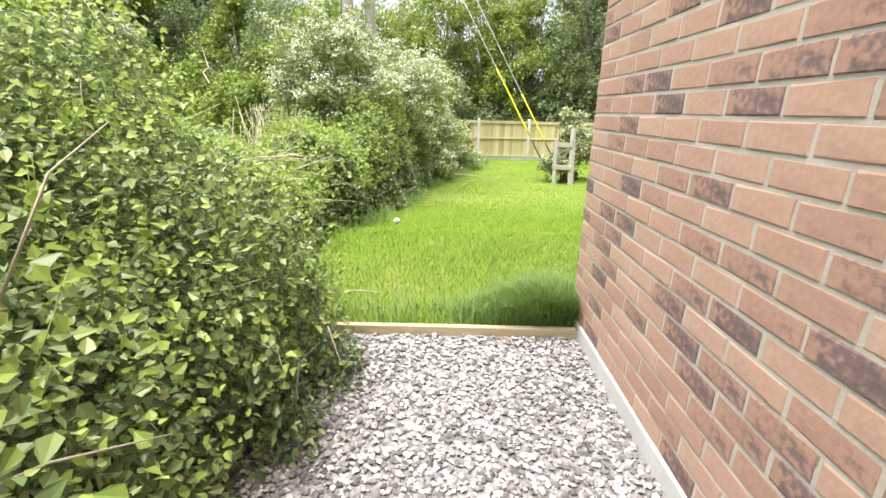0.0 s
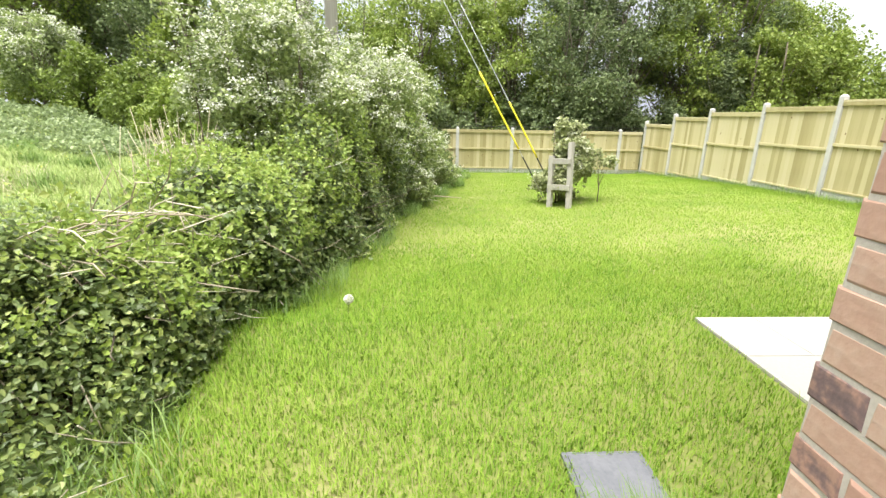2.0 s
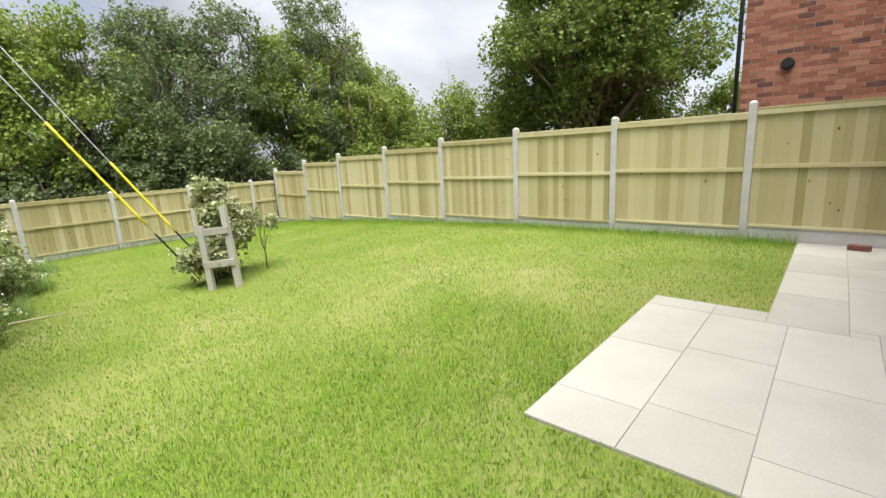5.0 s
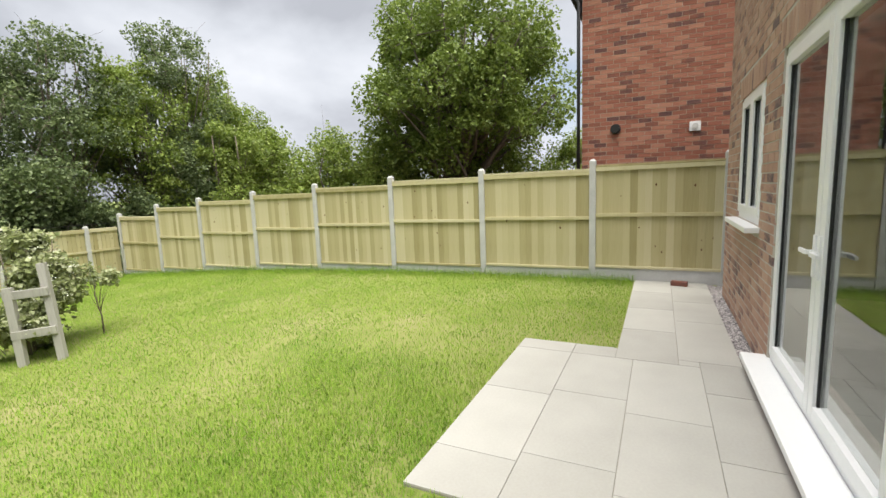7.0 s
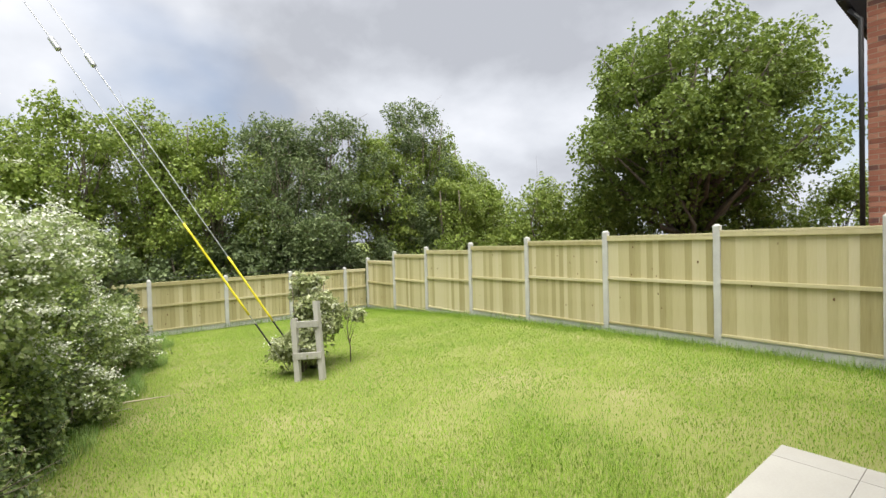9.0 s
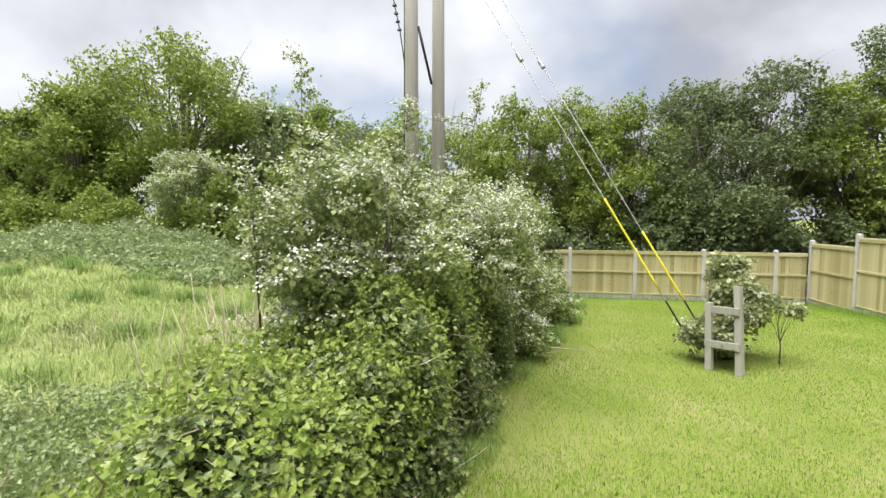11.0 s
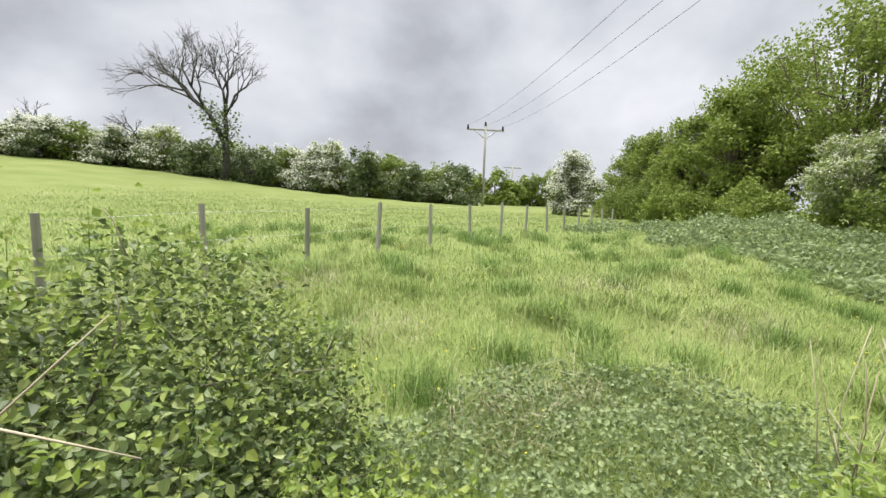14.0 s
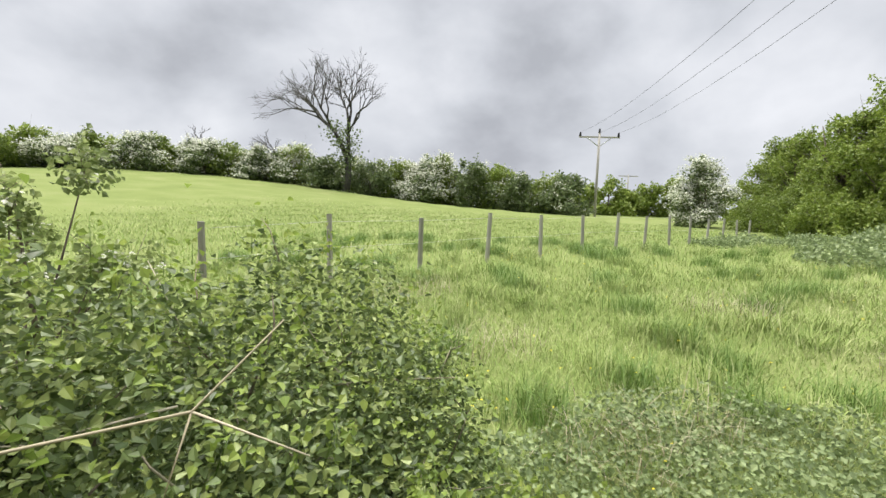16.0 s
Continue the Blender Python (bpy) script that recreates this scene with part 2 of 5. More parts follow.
# ---- building helpers ----
def thing(name, label, category, loc=(0, 0, 0), group="", kind="", rz=0):
    ob = new(name)
    ob.matrix_world = pose(*loc, 0, 0, rz)
    return tagged(ob, label, category, group, kind)


def attach(ob, parent, label="", kind=""):
    if parent is not None:
        ob.parent = parent
    return tagged(ob, label, kind=kind)


def part(name, bm, mat, parent, label="", kind="", smooth=False):
    me = bpy.data.meshes.new(name)
    bm.to_mesh(me)
    bm.free()
    me.materials.append(mat)
    if smooth:
        me.polygons.foreach_set("use_smooth", [True] * len(me.polygons))
    return attach(new(name, me), parent, label, kind)


def arrays(name, verts, tris, mat, parent=None, label="", kind="", mats=None, index=None):
    """A mesh from numpy arrays of triangles."""
    me = bpy.data.meshes.new(name)
    nv, nt = len(verts), len(tris)
    me.vertices.add(nv)
    me.vertices.foreach_set("co", np.asarray(verts, dtype=np.float32).ravel())
    me.loops.add(nt * 3)
    me.loops.foreach_set("vertex_index", np.asarray(tris, dtype=np.int32).ravel())
    me.polygons.add(nt)
    me.polygons.foreach_set("loop_start", np.arange(0, nt * 3, 3, dtype=np.int32))
    me.polygons.foreach_set("loop_total", np.full(nt, 3, dtype=np.int32))
    for m in (mats or [mat]):
        me.materials.append(m)
    if index is not None:
        me.polygons.foreach_set("material_index", np.asarray(index, dtype=np.int32))
    flat = name in ("bricks", "gravel", "leaves", "young_leaves", "inner_leaves", "sprig_leaves", "crown", "blossom", "nettles", "brambles", "ivy", "buttercups")
    me.polygons.foreach_set("use_smooth", np.full(nt, not flat))
    me.update(calc_edges=True)
    return attach(new(name, me), parent, label, kind)


def box(bm, x0, x1, y0, y1, z0, z1, bevel=0.0):
    r = bmesh.ops.create_cube(bm, size=1)
    vs = r["verts"]
    for v in vs:
        v.co = Vector(((x0 + x1) / 2 + v.co.x * (x1 - x0), (y0 + y1) / 2 + v.co.y * (y1 - y0), (z0 + z1) / 2 + v.co.z * (z1 - z0)))
    if bevel:
        es = list({ed for v in vs for ed in v.link_edges})
        bmesh.ops.bevel(bm, geom=es, offset=bevel, segments=2, affect="EDGES", profile=0.7)
    return bm


def boxed(name, dims, mat, parent, label="", bevel=0.0, kind=""):
    return part(name, box(bmesh.new(), *dims, bevel=bevel), mat, parent, label, kind)


def tubes(paths, sides=6):
    """Verts and triangles of tapered tubes; paths: list of [(point, radius), ...]."""
    V, T, off = [], [], 0
    for path in paths:
        pts = [np.array(p, float) for p, _ in path]
        k = len(pts)
        for i, (p, r) in enumerate(path):
            d = pts[min(i + 1, k - 1)] - pts[max(i - 1, 0)]
            d = d / (np.linalg.norm(d) + 1e-9)
            a = np.cross(d, (0, 0, 1) if abs(d[2]) < 0.9 else (1, 0, 0))
            a = a / (np.linalg.norm(a) + 1e-9)
            b = np.cross(d, a)
            for s in range(sides):
                w = 2 * math.pi * s / sides
                V.append(pts[i] + r * (math.cos(w) * a + math.sin(w) * b))
        for i in range(k - 1):
            for s in range(sides):
                p, q = off + i * sides + s, off + i * sides + (s + 1) % sides
                T += [(p, q, q + sides), (p, q + sides, p + sides)]
        for s in range(1, sides - 1):
            T.append((off, off + s + 1, off + s))
            e0 = off + (k - 1) * sides
            T.append((e0, e0 + s, e0 + s + 1))
        off += k * sides
    return np.array(V), np.array(T)


LEAF = (np.array([(0, 0, 0), (0.5, 0.42, 0.10), (1, 0, -0.12), (0.5, -0.42, 0.10)]), np.array([(0, 2, 1), (0, 3, 2)]))
BROAD = (np.array([(0, 0, 0), (0.28, 0.36, 0.10), (0.66, 0.26, 0.05), (1.0, 0, -0.16), (0.66, -0.26, 0.05), (0.28, -0.36, 0.10)]),
         np.array([(0, 3, 1), (1, 3, 2), (0, 5, 3), (5, 4, 3)]))
LOBED = (np.array([(0, 0, 0), (0.05, 0.45, 0.05), (0.45, 0.28, 0.04), (0.55, 0.5, 0.0), (0.68, 0.2, 0.02), (1.0, 0, -0.12), (0.68, -0.2, 0.02), (0.55, -0.5, 0.0), (0.45, -0.28, 0.04), (0.05, -0.45, 0.05), (0.4, 0, -0.03)]),
         np.array([(0, 10, 1), (1, 10, 2), (2, 10, 3), (3, 10, 4), (4, 10, 5), (5, 10, 6), (6, 10, 7), (7, 10, 8), (8, 10, 9), (9, 10, 0)]))


def leaf_arrays(P, size, rng, shape=LEAF, up=0.6, outward=None, spread=0.35):
    """Leaves at the points P, turned at random with their faces more or less to the sky or outwards."""
    n = len(P)
    nor = rng.normal(size=(n, 3))
    nor /= np.linalg.norm(nor, axis=1, keepdims=True)
    nor[:, 2] += up
    if outward is not None:
        nor += outward
    nor /= np.linalg.norm(nor, axis=1, keepdims=True) + 1e-9
    t = rng.normal(size=(n, 3))
    t[:, 2] -= 0.3
    t -= nor * np.sum(t * nor, axis=1, keepdims=True)
    t /= np.linalg.norm(t, axis=1, keepdims=True) + 1e-9
    b = np.cross(nor, t)
    s = size * (1 + spread * (rng.random(n) * 2 - 1))
    tv, tt = shape
    V = P[:, None, :] + s[:, None, None] * (tv[None, :, 0:1] * t[:, None, :] + tv[None, :, 1:2] * b[:, None, :] + tv[None, :, 2:3] * nor[:, None, :])
    k = len(tv)
    T = tt[None] + (np.arange(n) * k)[:, None, None]
    return V.reshape(-1, 3), T.reshape(-1, 3)


def blades(P, height, width, rng, lean=0.5):
    """Bent grass blades of three triangles each."""
    n = len(P)
    a = rng.random(n) * 2 * math.pi
    h = height * (0.55 + 0.9 * rng.random(n))
    d = np.stack([np.cos(a), np.sin(a), np.zeros(n)], 1)
    s = np.stack([-np.sin(a), np.cos(a), np.zeros(n)], 1)
    ln = lean * rng.random(n) * h
    w = width * (0.7 + 0.6 * rng.random(n))
    up = np.array([0, 0, 1.0])
    mid = P + d * (ln * 0.35)[:, None] + up * (h * 0.6)[:, None]
    tip = P + d * ln[:, None] + up * (h * (1 - 0.25 * lean * rng.random(n)))[:, None]
    V = np.stack([P - s * w[:, None] / 2, P + s * w[:, None] / 2, mid + s * w[:, None] * 0.4, mid - s * w[:, None] * 0.4, tip], 1).reshape(-1, 3)
    T = np.array([(0, 1, 2), (0, 2, 3), (3, 2, 4)])[None] + (np.arange(n) * 5)[:, None, None]
    return V, T.reshape(-1, 3)


def merge(*sets):
    V, T, off = [], [], 0
    for v, t in sets:
        V.append(v)
        T.append(np.asarray(t) + off)
        off += len(v)
    return np.concatenate(V), np.concatenate(T)


# ---- lie of the land ----
def smooth(a, b, v):
    u = np.clip((np.asarray(v) - a) / (b - a), 0, 1)
    return u * u * (3 - 2 * u)


def hedge_edge(y):
    """x of the lawn's edge along the hedge."""
    return np.interp(y, [-6, -0.6, -0.1, 0.5, 1.0, 1.8, 2.6, 3.4, 4.8, 6.0, 7.3, 8, 11.5, 15], [-1.35, -1.4, -1.55, -2.0, -2.15, -2.1, -1.85, -1.65, -1.5, -1.45, -1.1, -0.85, 0.05, 0.6])


def land(x, y):
    x, y = np.asarray(x, float), np.asarray(y, float)
    p = np.clip(0.7 + 0.27 * (x - 2), 0.65, 2.0)
    garden = -0.58 * np.clip((y - 2) / 12.6, 0, 1) ** p
    garden = np.where(y < 2, 0.0, garden) - 0.02
    d = np.clip(-x - 3.5, 0, None)
    fld = 0.02 + 0.09 * np.clip(d, 0, 6) + 0.028 * np.clip(d - 6, 0, 60)
    fld = fld + 4.05 * smooth(10, 60, -x) * smooth(8, -45, y) - 0.03 * np.clip(y - 4, 0, 10) * smooth(2, 6, -x)
    fld = fld + 0.9 * np.exp(-(((x + 15) / 4) ** 2 + ((y - 14.5) / 3.5) ** 2))
    fld = fld + 0.05 * np.sin(x * 1.7 + y * 0.6) * np.sin(y * 1.3 - x * 0.4) * smooth(4, 7, -x)
    k = smooth(2.4, 4.2, -x)
    return garden * (1 - k) + fld * k


# ---- ground ----
gx = np.concatenate([[-1500, -700, -350, -200, -140], np.arange(-100, -30, 4.0), np.arange(-30, -6, 1.0), np.arange(-6, 8, 0.25), np.arange(8, 40, 2.0), [50, 80, 140, 300, 700, 1500]])
gy = np.concatenate([[-1500, -700, -350, -200, -140], np.arange(-100, -12, 4.0), np.arange(-12, 18, 0.15), np.arange(18, 60, 2.0), [70, 100, 160, 300, 700, 1500]])
GX, GY = np.meshgrid(gx, gy, indexing="ij")
GZ = land(GX, GY)
gv = np.stack([GX, GY, GZ], -1).reshape(-1, 3)
ni, nj = len(gx), len(gy)
ii, jj = np.meshgrid(np.arange(ni - 1), np.arange(nj - 1), indexing="ij")
q = (ii * nj + jj).ravel()
gt = np.stack([np.stack([q, q + nj, q + nj + 1], 1), np.stack([q, q + nj + 1, q + 1], 1)], 1).reshape(-1, 3)
cx, cy = gv[gt].mean(1)[:, 0], gv[gt].mean(1)[:, 1]
he = hedge_edge(cy)
gi = np.where(cx < he - 1.6, 1, np.where((cx < he - 0.15) | (cy > 15.2) | (cx > 7.2), 2, 0))
gi = np.where((cx < -1.3) & (cy < -0.2) & (cx > -3), 2, gi)
gi = np.where((np.abs(cx) > 60) | (np.abs(cy) > 60), 1, gi)
gi = np.where((cx > -1.72) & (cx < 0.3) & (cy < -0.15) & (cy > -8) | (cx > 0) & (cx < 6.9) & (cy < 0.2) & (cy > -9), 3, gi)
ground = arrays("ground", gv, gt, None, mats=[M_LAWN, M_FIELD, M_SOIL, M_BED], index=gi)
for poly in (ground.data.polygons,):
    poly.foreach_set("use_smooth", [True] * len(poly))
tagged(ground, "mown lawn running into rough green pasture beyond the hedge", "ground", kind="structure")


# ---- brick walls ----
COURSE, BLEN = 0.08, 0.225


def brick_slots(a0, a1, z0, z1, holes=()):
    """Stretcher-bond slots (a, z, length) along a wall, clipped at the ends and at the openings."""
    out = []
    rows = int((z1 - z0) / COURSE)
    for r in range(rows):
        z = z0 + r * COURSE
        spans = [(a0, a1)]
        for h0, h1, hz0, hz1 in holes:
            if z + COURSE * 0.6 > hz0 and z + COURSE * 0.4 < hz1:
                nxt = []
                for s0, s1 in spans:
                    if h1 <= s0 or h0 >= s1:
                        nxt.append((s0, s1))
                    else:
                        nxt += [(s0, h0)] if h0 - s0 > 0.03 else []
                        nxt += [(h1, s1)] if s1 - h1 > 0.03 else []
                spans = nxt
        k0 = (r % 2) * BLEN / 2
        for s0, s1 in spans:
            k = math.floor((s0 - k0) / BLEN)
            a = k0 + k * BLEN
            while a < s1:
                b0, b1 = max(a, s0), min(a + BLEN - 0.011, s1)
                if b1 - b0 > 0.035:
                    out.append((b0, z, b1 - b0))
                a += BLEN
    return out


CUBE_V = np.array([(x, y, z) for x in (0, 1) for y in (0, 1) for z in (0, 1)], float)
CUBE_T = np.array([(0, 1, 3), (0, 3, 2), (4, 6, 7), (4, 7, 5), (0, 4, 5), (0, 5, 1), (2, 3, 7), (2, 7, 6), (0, 2, 6), (0, 6, 4), (1, 5, 7), (1, 7, 3)])
BRICK_MESH = {}


def brick_mesh(length, mat, variant):
    key = (round(length, 3), mat.name, variant)
    if key not in BRICK_MESH:
        rg = random.Random(hash(key[0]) % 1000 + variant)
        bm = box(bmesh.new(), 0, length, -0.1, 0, 0, COURSE - 0.011)
        es = [ed for ed in bm.edges if all(v.co.y > -0.01 for v in ed.verts)]
        bmesh.ops.bevel(bm, geom=es, offset=0.004, segments=1, affect="EDGES")
        for v in bm.verts:
            if v.co.y > -0.02:
                v.co += Vector((rg.uniform(-1, 1) * 0.0025, rg.uniform(-1, 1) * 0.002, rg.uniform(-1, 1) * 0.0025))
        me = bpy.data.meshes.new("brick")
        bm.to_mesh(me)
        bm.free()
        me.materials.append(mat)
        BRICK_MESH[key] = me
    return BRICK_MESH[key]


def lay_bricks(wall, slots, origin, rz, mat, near=lambda a, z: False, seed=1):
    """Bricks on a wall's face: the near ones single parts, the rest one joined part. The face looks along local +y."""
    rg = random.Random(seed)
    m = pose(*origin, 0, 0, rz)
    V, T, off, count = [], [], 0, 0
    inv = wall.matrix_basis.inverted()
    if wall.parent:
        inv = inv @ wall.parent.matrix_basis.inverted()
    for a, z, ln in slots:
        proud = rg.uniform(0, 0.0018)
        if near(a, z) and count < 300:
            ob = new("brick", brick_mesh(ln, mat, rg.randrange(4)))
            ob.parent = wall
            ob.matrix_local = inv @ m @ pose(a, proud, z)
            count += 1
        else:
            v = CUBE_V * (ln, 0.1, COURSE - 0.011) + (a, proud - 0.1, z)
            v = v + np.array([[rg.uniform(-1, 1) * 0.0015 for _ in range(3)] for _ in range(8)])
            V.append(v)
            T.append(CUBE_T + off)
            off += 8
    if V:
        v = np.concatenate(V)
        mm = np.array(inv @ m)
        v = v @ mm[:3, :3].T + mm[:3, 3]
        arrays("bricks", v, np.concatenate(T), mat, wall, kind="stuff")


# side wall of the house, facing the hedge: face at x = 0
wall_side = boxed("wall_side", (0.002, 0.3, -9.0, -0.008, -0.2, 5.3), M_MORTAR, None)
tagged(wall_side, "pale orange and charcoal brick side wall of the new house", "wall", kind="structure")
plinth = boxed("trim", (-0.012, 0.006, -9.0, -0.02, -0.1, 0.07), M_CONC, None, bevel=0.004)
tagged(plinth, "grey concrete strip along the foot of the brick wall", "plinth", kind="structure")

# rear wall: face at y = 0, with french doors and a window
DOOR = (1.2, 3.36, 0.14, 2.48)
WIN = (3.96, 5.22, 1.13, 2.43)
HX = 6.15
bm = bmesh.new()
for x0, x1, z0, z1 in ((0.3, DOOR[0], -0.2, 5.3), (DOOR[0], DOOR[1], -0.2, DOOR[2]), (DOOR[0], DOOR[1], DOOR[3], 5.3), (DOOR[1], WIN[0], -0.2, 5.3),
                       (WIN[0], WIN[1], -0.2, WIN[2]), (WIN[0], WIN[1], WIN[3], 5.3), (WIN[1], HX - 0.01, -0.2, 5.3)):
    box(bm, x0, x1, -0.3, -0.002, z0, z1)
wall_rear = part("wall_rear", bm, M_MORTAR, None)
tagged(wall_rear, "orange brick rear wall with french doors and a window", "wall", kind="structure")
wall_far = boxed("wall_far", (HX - 0.3, HX - 0.01, -9.0, -0.31, -0.2, 5.3), M_MORTAR, None)
tagged(wall_far, "brick end wall of the house by the side passage", "wall", kind="structure")
wall_front = boxed("wall_front", (0.3, HX - 0.3, -9.0, -8.7, -0.2, 5.3), M_MORTAR, None)
tagged(wall_front, "front wall of the house, out of sight", "wall", kind="structure")
bm = bmesh.new()
for s in (0, 1):
    ya, yb = (-9.4, -4.5) if s == 0 else (0.35, -4.5)
    vs = [bm.verts.new(c) for c in ((-0.25, ya, 5.25), (HX + 0.25, ya, 5.25), (HX + 0.25, yb, 7.6), (-0.25, yb, 7.6))]
    f = bm.faces.new(vs if s == 0 else vs[::-1])
    bmesh.ops.solidify(bm, geom=[f], thickness=0.12)
roof = part("roof", bm, M_ROOF, None)
tagged(roof, "dark tiled pitched roof of the house", "roof", kind="structure")
inner = bmesh.new()
box(inner, 0.32, HX - 0.32, -4.6, -4.5, 0.1, 2.5)
part_wall = part("wall_inner", inner, M_PLASTER, None)
tagged(part_wall, "plain painted inner wall seen dimly through the glass", "wall", kind="structure")
ceil_in = boxed("ceiling", (0.31, HX - 0.31, -4.6, -0.31, 2.5, 2.6), M_PLASTER, None)
tagged(ceil_in, "white painted ceiling inside the house", "ceiling", kind="structure")
floor_in = boxed("floor", (0.31, HX - 0.31, -4.6, -0.31, 0.0, 0.1), M_CARPET, None)
tagged(floor_in, "grey carpeted floor inside the house", "floor", kind="structure")


def casement(x0, x1, z0, z1, y, lights, name, label, thick=0.065):
    """A white window or pair of glazed doors in the rear wall."""
    w = thing(name, label, "door" if "door" in name else "window", kind="structure", loc=(0, y, 0))
    bm = bmesh.new()
    box(bm, x0, x0 + thick, -0.07, 0, z0, z1, bevel=0.006)
    box(bm, x1 - thick, x1, -0.07, 0, z0, z1, bevel=0.006)
    box(bm, x0 + thick, x1 - thick, -0.07, 0, z1 - thick, z1, bevel=0.006)
    box(bm, x0 + thick, x1 - thick, -0.07, 0, z0, z0 + thick, bevel=0.006)
    part("frame", bm, M_UPVC, w)
    n = lights
    wd = (x1 - x0 - 2 * thick) / n
    for k in range(n):
        a = x0 + thick + k * wd
        s = 0.085
        bm = bmesh.new()
        for d in ((a + 0.004, a + s, z0 + thick + 0.004, z1 - thick - 0.004), (a + wd - s, a + wd - 0.004, z0 + thick + 0.004, z1 - thick - 0.004),
                  (a + s, a + wd - s, z1 - thick - s, z1 - thick - 0.004), (a + s, a + wd - s, z0 + thick + 0.004, z0 + thick + s)):
            box(bm, d[0], d[1], -0.055, 0.022, d[2], d[3], bevel=0.008)
        sash = part("sash", bm, M_UPVC, w)
        gl = part("pane", box(bmesh.new(), a + s, a + wd - s, -0.02, -0.012, z0 + thick + s, z1 - thick - s), M_GLASS, sash)
        gl.visible_shadow = False
        bm = bmesh.new()
        for xx in (a + s, a + wd - s - 0.012):
            box(bm, xx, xx + 0.012, -0.011, 0.004, z0 + thick + s, z1 - thick - s)
        part("gasket", bm, M_BLACK, sash)
        if "door" in name:
            hx = a + wd - 0.045 if k == 0 else a + 0.045
            bm = bmesh.new()
            box(bm, hx - 0.016, hx + 0.016, 0.022, 0.034, 1.0, 1.24, bevel=0.005)
            box(bm, hx - 0.012, hx + 0.012, 0.034, 0.07, 1.13, 1.155, bevel=0.004)
            sgn = -1 if k == 0 else 1
            box(bm, min(hx, hx + sgn * 0.12), max(hx, hx + sgn * 0.12), 0.058, 0.075, 1.13, 1.155, bevel=0.005)
            part("handle", bm, M_UPVC, sash, "white lever handle")
    return w


door_1 = casement(DOOR[0], DOOR[1], DOOR[2], DOOR[3], -0.02, 2, "door_1", "closed white plastic french doors with full-height clear glass", 0.07)
boxed("sill", (DOOR[0] - 0.04, DOOR[1] + 0.08, 0.0, 0.19, 0.10, 0.15), M_UPVC, door_1, "white projecting threshold", bevel=0.012)
window_1 = casement(WIN[0], WIN[1], WIN[2], WIN[3], -0.018, 2, "window_1", "white two-light casement window with a projecting sill")
boxed("sill", (WIN[0] - 0.05, WIN[1] + 0.05, 0.0, 0.13, WIN[2] - 0.055, WIN[2] - 0.005), M_UPVC, window_1, "white sill", bevel=0.01)
bm = bmesh.new()
box(bm, DOOR[0] - 0.02, DOOR[1] + 0.06, 0.012, 0.10, -0.05, 0.098)
step = tagged(part("trim", bm, M_BRICKR, None), "course of brick under the white door threshold", "step", kind="structure")


# ---- patio ----
patio_bed = bmesh.new()
box(patio_bed, 1.12, 6.83, 0.13, 1.115, -0.12, -0.008)
box(patio_bed, 1.12, 3.62, 1.115, 2.015, -0.12, -0.008)
patio = tagged(part("patio", patio_bed, M_JOINT, None), "pale cream paving slabs laid in an L by the house", "patio", kind="structure")


def slab(x0, x1, y0, y1):
    g = 0.002
    ob = boxed("slab", (x0 + g, x1 - g, y0 + g, y1 - g, -0.04, 0.0), M_SLAB, patio, bevel=0.004)
    return ob


for y0, y1, cuts in ((1.50, 2.02, (1.12, 1.53, 2.43, 3.36, 3.62)), (0.97, 1.50, (1.12, 1.63, 2.53, 3.36)), (0.45, 0.97, (1.12, 1.44, 2.34, 3.36)),
                     (0.11, 0.45, (1.12, 1.95, 2.85, 3.48)), (1.12, 1.50, (3.36, 3.62)), (0.61, 1.12, (3.36, 4.26, 5.16, 6.06, 6.84)),
                     (0.45, 0.61, (3.36, 3.48)), (0.13, 0.61, (3.48, 4.71, 5.61, 6.51, 6.84))):
    for x0, x1 in zip(cuts, cuts[1:]):
        slab(x0, x1, y0, y1)


# ---- gravel ----
def stones(name, n, x0, x1, y0, y1, z, size, seed, label):
    rng = np.random.default_rng(seed)
    base = np.array([(1, 0, 0), (-1, 0, 0), (0, 1, 0), (0, -1, 0), (0, 0, 1), (0, 0, -1), (.62, .62, .55), (-.62, -.62, .55), (.6, -.6, .5), (-.6, .6, .5)], float)
    tri8 = np.array([(4, 6, 8), (4, 9, 6), (4, 7, 9), (4, 8, 7), (6, 2, 0), (6, 0, 8), (8, 0, 3), (8, 3, 7), (7, 3, 1), (7, 1, 9), (9, 1, 2), (9, 2, 6), (0, 2, 5), (2, 1, 5), (1, 3, 5), (3, 0, 5)])
    P = np.stack([x0 + (x1 - x0) * rng.random(n), y0 + (y1 - y0) * rng.random(n), z + 0.6 * size * rng.random(n)], 1)
    s = size * (0.5 + 0.8 * rng.random(n))
    sh = np.stack([1 + 0.5 * rng.random(n), 0.7 + 0.4 * rng.random(n), 0.5 + 0.3 * rng.random(n)], 1)
    B = base[None] * (1 + 0.3 * (rng.random((n, len(base), 1)) - 0.5)) * sh[:, None, :] * s[:, None, None]
    a = rng.random(n) * 6.283
    tl = (rng.random(n) - 0.5) * 1.0
    c, d = np.cos(a)[:, None], np.sin(a)[:, None]
    ct, st = np.cos(tl)[:, None], np.sin(tl)[:, None]
    y, zz = B[..., 1] * ct - B[..., 2] * st, B[..., 1] * st + B[..., 2] * ct
    V = np.stack([B[..., 0] * c - y * d, B[..., 0] * d + y * c, zz], -1) + P[:, None, :]
    T = tri8[None] + (np.arange(n) * len(base))[:, None, None]
    return tagged(arrays(name, V.reshape(-1, 3), T.reshape(-1, 3), M_GRAVEL), label, "gravel", kind="stuff")


